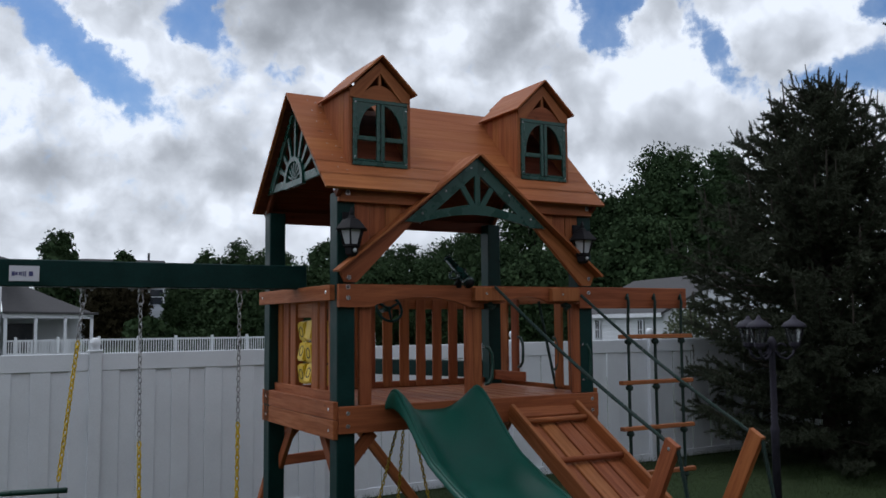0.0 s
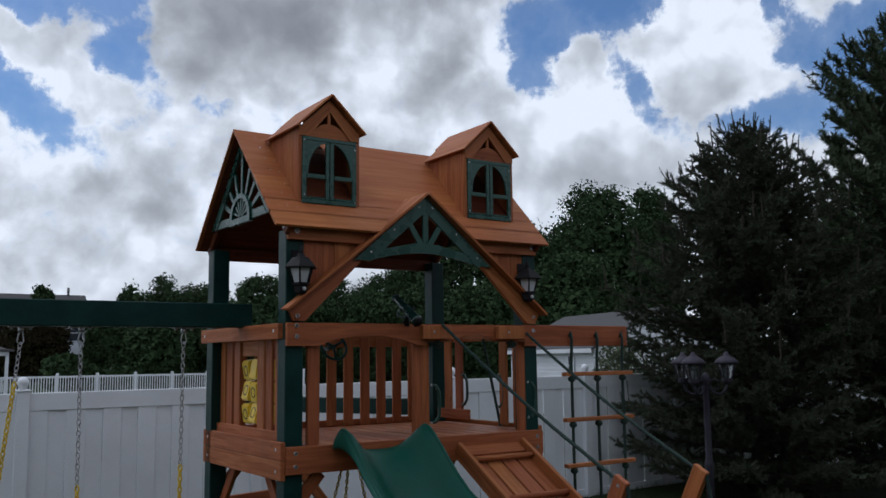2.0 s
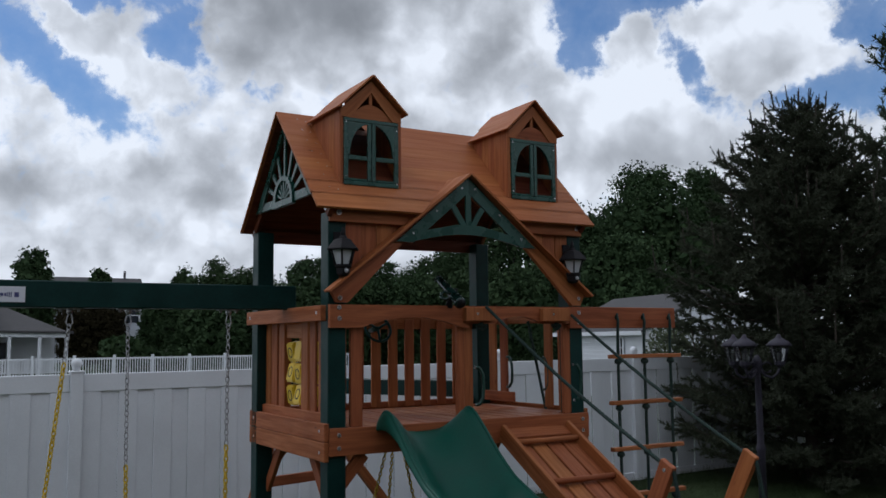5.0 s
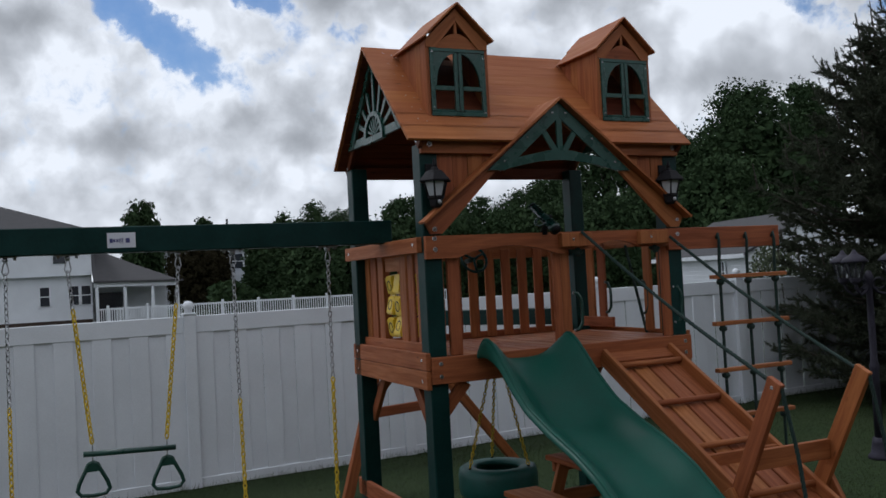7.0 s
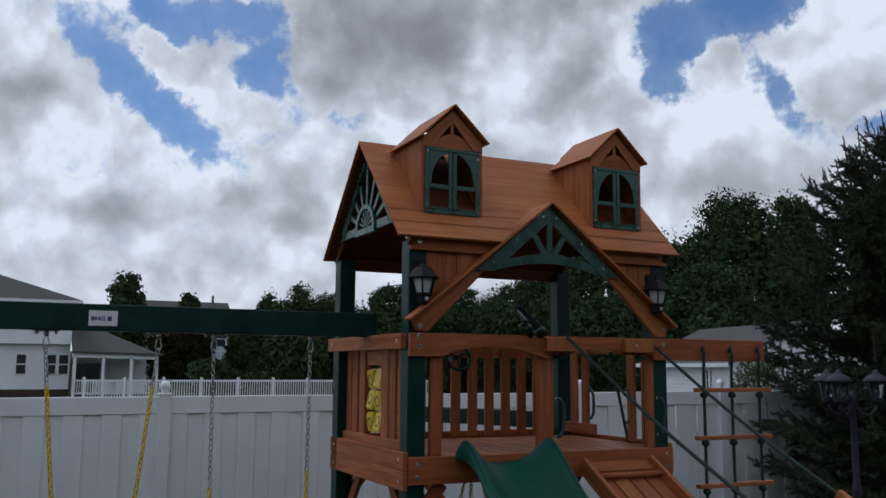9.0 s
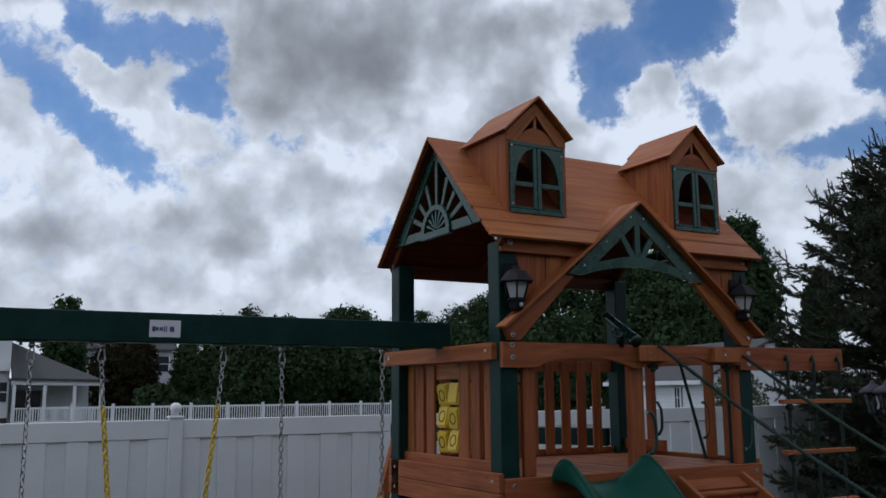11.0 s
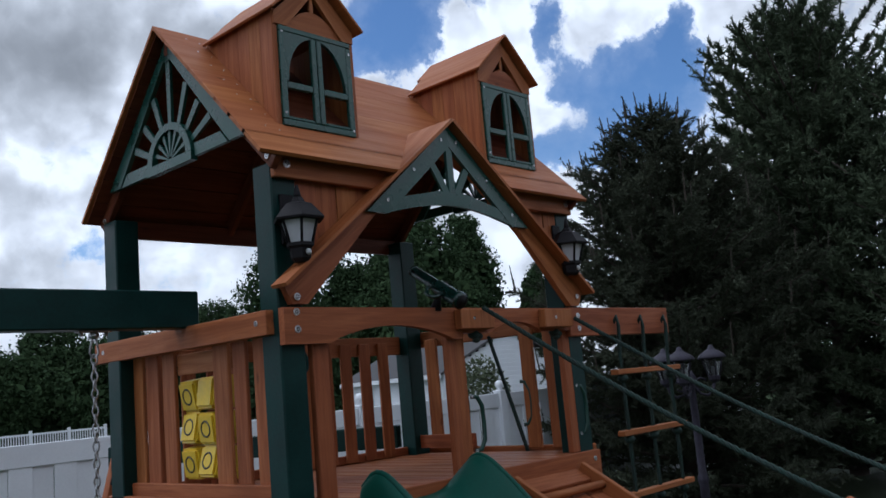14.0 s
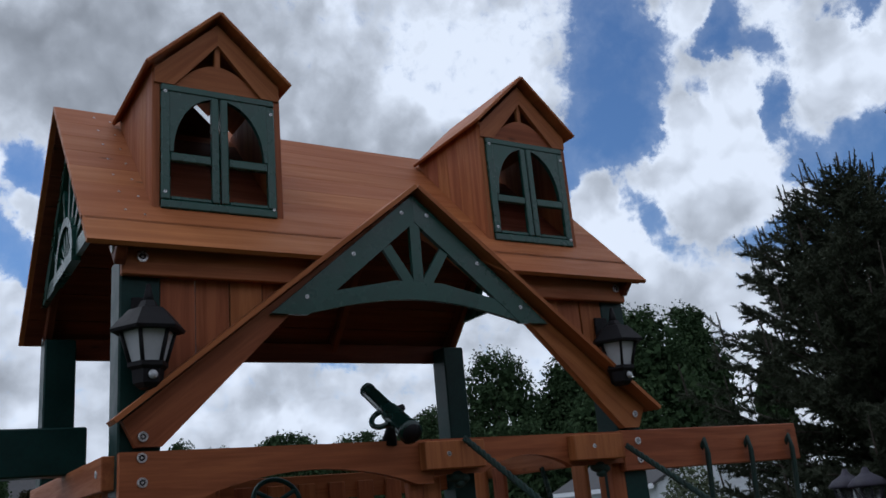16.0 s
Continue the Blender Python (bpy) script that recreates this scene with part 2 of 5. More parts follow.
VINYL = make_plain("white_vinyl", (0.68, 0.70, 0.74), 0.42, 0.06, 1.5, 0.0006)
LABEL = make_plain("label_paper", (0.62, 0.62, 0.68), 0.5, 0.05)
INKBLUE = make_plain("label_ink", (0.05, 0.05, 0.16), 0.5, 0.1)
FROST = make_plain("frosted_glass", (0.46, 0.47, 0.50), 0.35, 0.06)
BRONZE = make_plain("dark_bronze_paint", (0.030, 0.027, 0.040), 0.55, 0.3, 12.0, 0.0015)
SIDING = make_plain("white_siding", (0.66, 0.68, 0.72), 0.55, 0.07, 0.6)
SHINGLE = make_plain("grey_shingles", (0.052, 0.050, 0.053), 0.85, 0.3, 2.5, 0.004, 0.0, 20.0)
PANE = make_plain("window_glass_dark", (0.018, 0.022, 0.030), 0.12, 0.2)
BARK = make_plain("bark", (0.045, 0.034, 0.026), 0.9, 0.4, 9.0, 0.008)
SCOPE = make_plain("dark_glossy_plastic", (0.004, 0.020, 0.016), 0.22, 0.2)
RUBBER = make_plain("green_tyre_plastic", (0.010, 0.085, 0.070), 0.5, 0.2)
MULCH = make_plain("mulch_soil", (0.045, 0.030, 0.022), 0.95, 0.4, 6.0, 0.01)


def make_leaf(name, dark, light, rough=0.85):
    m, t, b = material(name)
    own = node(t, "ShaderNodeNewGeometry").outputs["Random Per Island"]
    clump = fbm(t, node(t, "ShaderNodeTexCoord").outputs["Object"], 0.9, 3.0)
    colour = blend(t, own, dark, light)
    colour = blend(t, calc(t, "MULTIPLY", ramp(t, clump, 0.4, 0.7), 0.5), colour, dark)
    finish(t, b, colour, rough)
    return m


NEEDLES = make_leaf("spruce_needles", (0.042, 0.050, 0.034), (0.078, 0.088, 0.059))
PINE = make_leaf("pine_needles", (0.052, 0.070, 0.042), (0.096, 0.122, 0.074))
LEAVES = make_leaf("tree_leaves", (0.025, 0.045, 0.020), (0.048, 0.076, 0.033))
LEAVES_BROWN = make_leaf("bronze_leaves", (0.022, 0.018, 0.010), (0.036, 0.032, 0.016))
SHRUB = make_leaf("shrub_leaves", (0.045, 0.062, 0.028), (0.085, 0.098, 0.048))
BLADES = make_leaf("grass_blades", (0.016, 0.026, 0.006), (0.032, 0.047, 0.013))


def make_grass():
    m, t, b = material("lawn")
    place = node(t, "ShaderNodeTexCoord").outputs["Object"]
    fine_n = fbm(t, place, 22.0, 6.0, 0.7)
    big = fbm(t, place, 0.5, 4.0)
    colour = blend(t, ramp(t, fine_n, 0.3, 0.7), (0.010, 0.022, 0.006), (0.032, 0.052, 0.015))
    colour = blend(t, calc(t, "MULTIPLY", ramp(t, big, 0.4, 0.7), 0.5), colour, (0.030, 0.040, 0.016))
    finish(t, b, colour, 0.9, fine_n, 0.02)
    return m


LAWN = make_grass()
for dull in (BLACK, GREEN, BRONZE, LEAVES, NEEDLES, PINE, SLIDE, BLADES, LAWN):
    dull.node_tree.nodes["Principled BSDF"].inputs["Specular IOR Level"].default_value = 0.2
for timber in (WOOD, ROOFWOOD, SHADEWOOD):
    timber.node_tree.nodes["Principled BSDF"].inputs["Specular IOR Level"].default_value = 0.22
for leafy in (LEAVES, NEEDLES, PINE, LEAVES_BROWN):
    leafy.node_tree.nodes["Principled BSDF"].inputs["Specular IOR Level"].default_value = 0.06

# ---------------------------------------------------------------- building helpers
W = {}
BOXES = {}
I4 = Matrix.Identity(4)


def thing(name, at, label, category, group="", kind=""):
    ob = new(name)
    ob.empty_display_size = 0.1
    ob.location = at
    W[ob] = Matrix.Translation(at)
    return tagged(ob, label, category, group, kind)


def put(name, mesh, mat, parent, m=I4, label=""):
    ob = new(name, mesh)
    if mat is not None and len(mesh.materials) == 0:
        mesh.materials.append(mat)
    if parent is not None:
        ob.parent = parent
        ob.matrix_basis = W[parent].inverted() @ m
    else:
        ob.matrix_basis = m
    W[ob] = m.copy()
    if label:
        ob["label"] = label
    return ob


def part(name, bm, mat, parent, label="", m=I4, smooth=False):
    mesh = bpy.data.meshes.new(name)
    bmesh.ops.recalc_face_normals(bm, faces=bm.faces[:])
    bm.to_mesh(mesh)
    bm.free()
    if smooth:
        mesh.shade_smooth()
    return put(name, mesh, mat, parent, m, label)


def box_mesh(l, w, t, mat, bevel=0.004):
    key = (round(l, 3), round(w, 3), round(t, 3), mat.name, bevel)
    if key not in BOXES:
        bm = bmesh.new()
        bmesh.ops.create_cube(bm, size=1.0, matrix=Matrix.Diagonal((l, w, t, 1)))
        if bevel:
            bmesh.ops.bevel(bm, geom=bm.edges[:], offset=min(bevel, 0.3 * min(l, w, t)), segments=1, affect="EDGES")
        mesh = bpy.data.meshes.new("board")
        bm.to_mesh(mesh)
        bm.free()
        mesh.materials.append(mat)
        BOXES[key] = mesh
    return BOXES[key]


def along(p0, p1, normal):
    """A pose in the middle of p0-p1: x along it, z near to normal."""
    p0, p1, normal = Vector(p0), Vector(p1), Vector(normal)
    x = (p1 - p0).normalized()
    y = normal.cross(x).normalized()
    z = x.cross(y)
    m = Matrix((x, y, z)).transposed().to_4x4()
    m.translation = (p0 + p1) / 2
    return m


def board(name, p0, p1, w, t, parent, mat=None, normal=(0, -1, 0), label="", bevel=0.004):
    mat = mat or WOOD
    return put(name, box_mesh((Vector(p1) - Vector(p0)).length, w, t, mat, bevel), None, parent, along(p0, p1, normal), label)


def plate(name, pts, t, parent, m, mat=None, label="", bevel=0.003):
    """A flat piece of outline pts in m's x and y, t thick towards m's z."""
    bm = bmesh.new()
    low = [bm.verts.new((u, v, 0)) for u, v in pts]
    top = [bm.verts.new((u, v, t)) for u, v in pts]
    bm.faces.new(low[::-1])
    bm.faces.new(top)
    n = len(pts)
    for k in range(n):
        bm.faces.new((low[k], low[(k + 1) % n], top[(k + 1) % n], top[k]))
    bmesh.ops.recalc_face_normals(bm, faces=bm.faces[:])
    bmesh.ops.triangulate(bm, faces=[f for f in bm.faces if len(f.verts) > 4])
    return part(name, bm, mat or WOOD, parent, label, m)


def grained(name, pts, t, parent, m, mat, degrees):
    """A plate whose grain runs at that angle from the plate's own x."""
    a = radians(degrees)
    c, s = math.cos(a), math.sin(a)
    return plate(name, [(u * c + v * s, v * c - u * s) for u, v in pts], t, parent, m @ Matrix.Rotation(a, 4, "Z"), mat)


def tube_bm(bm, pts, radii, sides=8, caps=True):
    pts = [Vector(p) for p in pts]
    if isinstance(radii, (int, float)):
        radii = [radii] * len(pts)
    ring0, side = None, None
    for k, p in enumerate(pts):
        d = (pts[min(k + 1, len(pts) - 1)] - pts[max(k - 1, 0)]).normalized()
        if side is None:
            side = d.orthogonal().normalized()
        side = (side - d * side.dot(d)).normalized()
        up = d.cross(side)
        ring = [bm.verts.new(p + radii[k] * (math.cos(2 * math.pi * s / sides) * side + math.sin(2 * math.pi * s / sides) * up)) for s in range(sides)]
        if ring0 is not None:
            for s in range(sides):
                bm.faces.new((ring0[s], ring0[(s + 1) % sides], ring[(s + 1) % sides], ring[s]))
        elif caps:
            bm.faces.new(ring[::-1])
        ring0 = ring
    if caps:
        bm.faces.new(ring0)


def tube(name, pts, radii, parent, mat, sides=8, label="", m=I4):
    bm = bmesh.new()
    tube_bm(bm, pts, radii, sides)
    return part(name, bm, mat, parent, label, m, smooth=True)


def ring_pts(c, a, b, r, n=20, start=0.0, turn=2 * math.pi):
    c, a, b = Vector(c), Vector(a), Vector(b)
    return [c + r * (math.cos(start + turn * k / n) * a + math.sin(start + turn * k / n) * b) for k in range(n + 1)]


def lathe(name, profile, parent, mat, m=I4, sides=16, label="", smooth=True):
    """Turned round m's z: profile of (radius, height)."""
    bm = bmesh.new()
    last = None
    for r, h in profile:
        ring = [bm.verts.new((r * math.cos(2 * math.pi * s / sides), r * math.sin(2 * math.pi * s / sides), h)) for s in range(sides)]
        if last:
            for s in range(sides):
                bm.faces.new((last[s], last[(s + 1) % sides], ring[(s + 1) % sides], ring[s]))
        else:
            bm.faces.new(ring[::-1])
        last = ring
    bm.faces.new(last)
    return part(name, bm, mat, parent, label, m, smooth)


def quads_mesh(name, corners, mat):
    """corners: array n x k x 3, a face for each row."""
    n, k = corners.shape[:2]
    mesh = bpy.data.meshes.new(name)
    mesh.from_pydata(corners.reshape(-1, 3).tolist(), [], np.arange(n * k).reshape(n, k).tolist())
    mesh.materials.append(mat)
    return mesh


BOLT = None


def bolt(p, normal, parent, r=0.014):
    """A washer with a hex head let into it."""
    global BOLT
    if BOLT is None:
        bm = bmesh.new()
        prof = [(1.0, 0.0), (1.0, 0.18), (0.92, 0.28), (0.60, 0.28), (0.54, 0.08)]
        rings = [[bm.verts.new((r * math.cos(math.pi * k / 8), r * math.sin(math.pi * k / 8), h)) for k in range(16)] for r, h in prof]
        for lower, upper in zip(rings, rings[1:]):
            for k in range(16):
                bm.faces.new((lower[k], lower[(k + 1) % 16], upper[(k + 1) % 16], upper[k]))
        # recess floor coloured black, standing in for the shade in the hole
        bm.faces.new(rings[-1]).material_index = 1
        bmesh.ops.create_cone(bm, cap_ends=True, segments=6, radius1=0.30, radius2=0.27, depth=0.16, matrix=Matrix.Translation((0, 0, 0.15)))
        BOLT = bpy.data.meshes.new("bolt")
        bm.to_mesh(BOLT)
        bm.free()
        BOLT.materials.append(WASHER)
        BOLT.materials.append(BLACK)
    q = Vector(normal).to_track_quat("Z", "Y").to_matrix().to_4x4()
    return put("bolt", BOLT, None, parent, Matrix.Translation(p) @ q @ Matrix.Scale(r, 4))


def chain(name, p0, p1, parent, mat, link=0.036, r=0.0042, label=""):
    p0, p1 = Vector(p0), Vector(p1)
    n = max(1, round((p1 - p0).length / link))
    d = (p1 - p0) / n
    x = d.normalized()
    a = x.orthogonal().normalized()
    b = x.cross(a)
    bm = bmesh.new()
    for k in range(n):
        c = p0 + d * (k + 0.5)
        u = a if k % 2 else b
        pts = [c + x * (0.64 * d.length * math.cos(2 * math.pi * s / 8)) + u * (0.36 * link * math.sin(2 * math.pi * s / 8)) for s in range(9)]
        tube_bm(bm, pts, r, 4, caps=False)
    return part(name, bm, mat, parent, label, smooth=True)


FRONT = Matrix(((1, 0, 0, 0), (0, 0, -1, 0), (0, 1, 0, 0), (0, 0, 0, 1)))      # x, z of the world, facing -y


def front_at(y):
    return Matrix.Translation((0, y, 0)) @ FRONT


def side_at(x):
    """u runs along -y, v up, facing -x."""
    return Matrix(((0, 0, -1, x), (-1, 0, 0, 0), (0, 1, 0, 0), (0, 0, 0, 1)))


GROUND = -0.20


def ground_z(x, y):
    return GROUND + 0.016 * max(-7.0, min(7.0, x - 1.5))


# ---------------------------------------------------------------- ground
def build_ground():
    xs = sorted({*np.linspace(-400, -14, 14).round(2), *np.linspace(-14, 16, 31).round(2), *np.linspace(16, 400, 14).round(2)})
    ys = sorted({*np.linspace(-300, -10, 10).round(2), *np.linspace(-10, 8, 19).round(2), *np.linspace(8, 600, 18).round(2)})
    bm = bmesh.new()
    grid = [[bm.verts.new((x, y, ground_z(x, y) + (0.015 * noise.noise((x * 0.4, y * 0.4, 0)) if abs(x) < 14 and abs(y) < 10 else 0))) for x in xs] for y in ys]
    for j in range(len(ys) - 1):
        for i in range(len(xs) - 1):
            bm.faces.new((grid[j][i], grid[j][i + 1], grid[j + 1][i + 1], grid[j + 1][i]))
    ob = part("ground", bm, LAWN, None)
    tagged(ob, "mown green lawn, darker and uneven under the trees", "lawn", kind="structure")


build_ground()


# ---------------------------------------------------------------- the wooden play tower
C = 1.03                     # middle of the tower in x
PX = (0.02, 2.04)            # middles of the posts
PY = (0.015, 1.335)
PS = 0.13                    # side of a post
DECK = 1.42
FRONT_Y = -0.085             # outer face of the front rails


def twisted(name, pts, radius, parent, label=""):
    """A rope of three strands laid round each other along pts."""
    fine = []
    for a, b in zip(pts, pts[1:]):
        a, b = Vector(a), Vector(b)
        n = max(2, int((b - a).length / 0.012))
        fine += [a + (b - a) * (k / n) for k in range(n)]
    fine.append(Vector(pts[-1]))
    bm = bmesh.new()
    for s in range(3):
        line = []
        for k, p in enumerate(fine):
            d = (fine[min(k + 1, len(fine) - 1)] - fine[max(k - 1, 0)]).normalized()
            u = d.cross(Vector((1, 0.2, 0))).normalized()
            v = d.cross(u)
            ang = 2 * math.pi * s / 3 + k * 0.012 / (radius * 7) * 2 * math.pi
            line.append(p + (u * math.cos(ang) + v * math.sin(ang)) * radius * 0.48)
        tube_bm(bm, line, [radius * 0.56] * len(line), 6, caps=False)
    return part(name, bm, ROPE, parent, label, smooth=True)


def build_tower():
    tower = thing("play_tower", (C, 0.66, GROUND), "cedar playhouse tower with green posts, plank roof and two dormers", "playset")
    down = (0, -1, 0)

    # posts
    for x in PX:
        for y in PY:
            xx = x - 0.035 if x < 1 and y > 1 else x
            post = board("post", (xx, y, GROUND - 0.05), (xx, y, 2.86), PS, PS, tower, GREEN, down, "dark green sleeved square post", 0.006)

    # deck: joists, boards running from front to back, and the skirt boards
    n = 15
    wide = (2.09 + 0.03) / n
    for k in range(n):
        x = -0.03 + wide * (k + 0.5)
        x0 = 0.09 if k in (0, n - 1) else -0.045
        y0, y1 = (0.085, 1.265) if k in (0, n - 1) else (-0.05, 1.40)
        board("deck_board", (x, y0, DECK - 0.014), (x, y1, DECK - 0.014), wide - 0.008, 0.027, tower, WOOD, (0, 0, 1), "", 0.003)
    for y in (0.25, 0.66, 1.05):
        board("joist", (0.09, y, DECK - 0.075), (1.97, y, DECK - 0.075), 0.09, 0.035, tower, WOOD, down)
    board("skirt_board", (-0.045, -0.0675, 1.33), (2.12, -0.0675, 1.33), 0.18, 0.035, tower)
    board("skirt_board", (-0.045, 1.418, 1.33), (2.12, 1.418, 1.33), 0.18, 0.035, tower)
    for z, h in ((1.392, 0.118), (1.267, 0.126)):
        board("skirt_board", (-0.0625, -0.07, z), (-0.0625, 1.44, z), h, 0.035, tower, WOOD, (-1, 0, 0))
        board("skirt_board", (2.1225, -0.05, z), (2.1225, 1.50, z), h, 0.035, tower, WOOD, (1, 0, 0))
    for x, y, nrm in ((0.02, -0.085, down), (2.06, -0.085, down)):
        for z in (1.375, 1.29):
            bolt((x, y, z), nrm, tower)
    for y in (0.01, 1.34):
        for z in (1.40, 1.26):
            bolt((-0.08, y, z), (-1, 0, 0), tower, 0.011)

    # knee braces under the deck and the low boards between the posts
    for x, sx in ((0.02, 1), (2.04, -1)):
        for y, sy in ((0.015, 1), (1.335, -1)):
            board("knee_brace", (x + sx * 0.03, y - 0.025, 1.03), (x + sx * 0.21, y - 0.025, 1.235), 0.085, 0.035, tower, WOOD, down)
            board("knee_brace", (x, y + sy * 0.045, 0.86), (x, y + sy * 0.37, 1.23), 0.085, 0.035, tower, WOOD, (-1, 0, 0))
    board("low_side_board", (-0.0625, -0.05, 0.30), (-0.0625, 1.47, 0.30), 0.13, 0.035, tower, WOOD, (-1, 0, 0))

    # front rails with arched undersides
    def arched(name, x0, x1, a0, a1, z0, z1, rise, y, th=0.036):
        pts = [(x0, z1), (x0, z0), (a0, z0)]
        for k in range(1, 14):
            f = k / 14
            pts.append((a0 + (a1 - a0) * f, z0 + rise * math.sin(math.pi * f) ** 0.8))
        pts += [(a1, z0), (x1, z0), (x1, z1)]
        return plate(name, pts, th, tower, front_at(y + th), WOOD)

    arched("front_rail", -0.045, 1.04, 0.19, 0.97, 2.078, 2.232, 0.072, FRONT_Y)
    arched("front_rail", 1.044, 1.952, 1.26, 1.68, 2.105, 2.232, 0.055, FRONT_Y + 0.002)
    board("ladder_beam", (1.956, FRONT_Y + 0.019, 2.153), (3.07, FRONT_Y + 0.019, 2.153), 0.166, 0.038, tower)
    for x0, x1 in ((0.985, 1.24), (1.665, 1.925)):
        block = board("rail_block", ((x0 + x1) / 2, FRONT_Y - 0.024, 2.122), ((x0 + x1) / 2, FRONT_Y - 0.024, 2.222), x1 - x0, 0.048, tower)
        bolt(((x0 + x1) / 2 - 0.03, FRONT_Y - 0.048, 2.175), down, tower, 0.009)
        knot = bmesh.new()
        for dx, dz, r in ((0.03, 2.098, 0.030), (0.062, 2.088, 0.024), (0.045, 2.070, 0.020)):
            bmesh.ops.create_icosphere(knot, subdivisions=2, radius=r, matrix=Matrix.Translation(((x0 + x1) / 2 + dx, -0.065, dz)) @ Matrix.Diagonal((1.2, 1.0, 0.8, 1)))
        part("rope_knot", knot, ROPE, tower, "dark rope knotted under the rail block", smooth=True)
    for x, zz in ((0.02, (2.213, 2.275)), (2.045, (2.115, 2.19))):
        for z in zz:
            bolt((x, FRONT_Y if z < 2.24 else FRONT_Y - 0.012, z), down, tower, 0.016)
    bolt((0.022, FRONT_Y, 2.14), down, tower, 0.016)
    bolt((2.04, FRONT_Y - 0.012, 2.30), down, tower, 0.014)

    # front uprights
    for x in (0.165, 0.985, 1.055, 1.955):
        z1 = 2.12 if x > 1.5 else 2.10
        board("upright", (x, -0.03 if x != 1.055 else -0.015, DECK), (x, -0.03 if x != 1.055 else -0.015, z1), {0.165: 0.088, 0.985: 0.06}.get(x, 0.085), 0.036, tower)
    for x in (1.115, 2.015):
        tube("grab_handle", [(x, -0.03, 1.79), (x + 0.03, -0.045, 1.785), (x + 0.055, -0.05, 1.74), (x + 0.06, -0.05, 1.66), (x + 0.055, -0.05, 1.57), (x + 0.03, -0.045, 1.525), (x, -0.03, 1.52)], 0.012, tower, DARKGREEN, 10, "green plastic grab handle")
        for z in (1.79, 1.52):
            bolt((x - 0.01, -0.05, z), down, tower, 0.009)
    for y in (0.905, 0.385):
        tube("grab_handle", [(2.04, y, 1.84), (2.045, y - 0.03, 1.835), (2.05, y - 0.06, 1.78), (2.05, y - 0.065, 1.71), (2.05, y - 0.06, 1.63), (2.045, y - 0.03, 1.585), (2.04, y, 1.58)], 0.012, tower, DARKGREEN, 10, "green plastic grab handle")

    # a taut rope across the side opening, from the rail down to the deck
    twisted("rope", [(2.085, 0.645, 2.14), (2.083, 0.525, 1.77), (2.08, 0.405, 1.40)], 0.013, tower, "dark green rope tied down to the deck")

    # side rail, slats and the game panel on the swing side
    board("side_rail", (-0.062, -0.012, 2.177), (-0.062, 1.535, 2.177), 0.105, 0.042, tower, WOOD, (-1, 0, 0))
    for y in (0.06, 1.44):
        bolt((-0.083, y, 2.18), (-1, 0, 0), tower, 0.012)
    board("bottom_rail", (-0.02, 0.08, 1.475), (-0.02, 1.27, 1.475), 0.07, 0.03, tower, WOOD, (-1, 0, 0))
    for y0, y1 in ((1.29, 1.18), (1.148, 1.025), (0.985, 0.87), (0.53, 0.405), (0.368, 0.268), (0.209, 0.09)):
        board("slat", (0.004, (y0 + y1) / 2, 1.44), (0.004, (y0 + y1) / 2, 2.17), y0 - y1, 0.02, tower, WOOD, (-1, 0, 0))
    for z, h in ((2.065, 0.10), (1.47, 0.06)):
        board("panel_rail", (0.022, 0.87, z), (0.022, 0.41, z), h, 0.02, tower, WOOD, (-1, 0, 0))

    # right side: rail, three slats and a gap to climb through
    board("side_rail", (2.1225, -0.05, 2.177), (2.1225, 1.50, 2.177), 0.105, 0.035, tower, WOOD, (1, 0, 0))
    for y in (1.13, 0.96):
        board("slat", (2.05, y, 1.46), (2.05, y, 2.17), 0.105, 0.02, tower, WOOD, (-1, 0, 0))
    board("bottom_rail", (2.028, 0.78, 1.50), (2.028, 1.27, 1.50), 0.085, 0.024, tower, WOOD, (-1, 0, 0))
    for y in (0.32, 0.14):
        board("slat", (2.05, y, 1.44), (2.05, y, 2.17), 0.10, 0.02, tower, WOOD, (-1, 0, 0))

    # back rail and slats
    board("back_rail", (0.09, 1.36, 2.15), (1.97, 1.36, 2.15), 0.12, 0.036, tower)
    board("back_rail", (0.09, 1.36, 1.447), (1.97, 1.36, 1.447), 0.052, 0.036, tower)
    for k in range(11):
        x = 0.18 + 0.161 * k
        board("slat", (x, 1.332, 1.425), (x, 1.332, 2.17), 0.088, 0.02, tower)

    # beams under the eaves
    for x0, x1 in ((-0.045, C - 0.42), (C + 0.42, 2.095)):
        board("fascia", (x0, -0.067, 2.838), (x1, -0.067, 2.838), 0.098, 0.034, tower)
    # back fascia faces indoors, so its shade is put into the colour
    board("fascia", (-0.045, 1.40, 2.838), (2.095, 1.40, 2.838), 0.098, 0.034, tower, SHADEWOOD)
    for x in (0.018, 2.047):
        bolt((x, -0.084, 2.85), down, tower, 0.019)
    # vertical boards behind the braces
    for s in (-1, 1):
        for k in range(5):
            x0 = C + s * (0.945 - 0.117 * k)
            x1 = x0 - s * 0.112
            low = [2.33 + 0.79 * abs(x - (C + s * 1.0)) for x in (x0, x1)]
            grained("infill_board", [(x0, 2.80), (x0, low[0]), (x1, low[1]), (x1, 2.80)], 0.018, tower, front_at(-0.022 if k % 2 else -0.026), WOOD, 90)

    # main roof: lapped planks on both slopes
    ridge_y, ridge_z, eave = 0.66, 3.69, 0.802
    count = 8
    step = eave / count
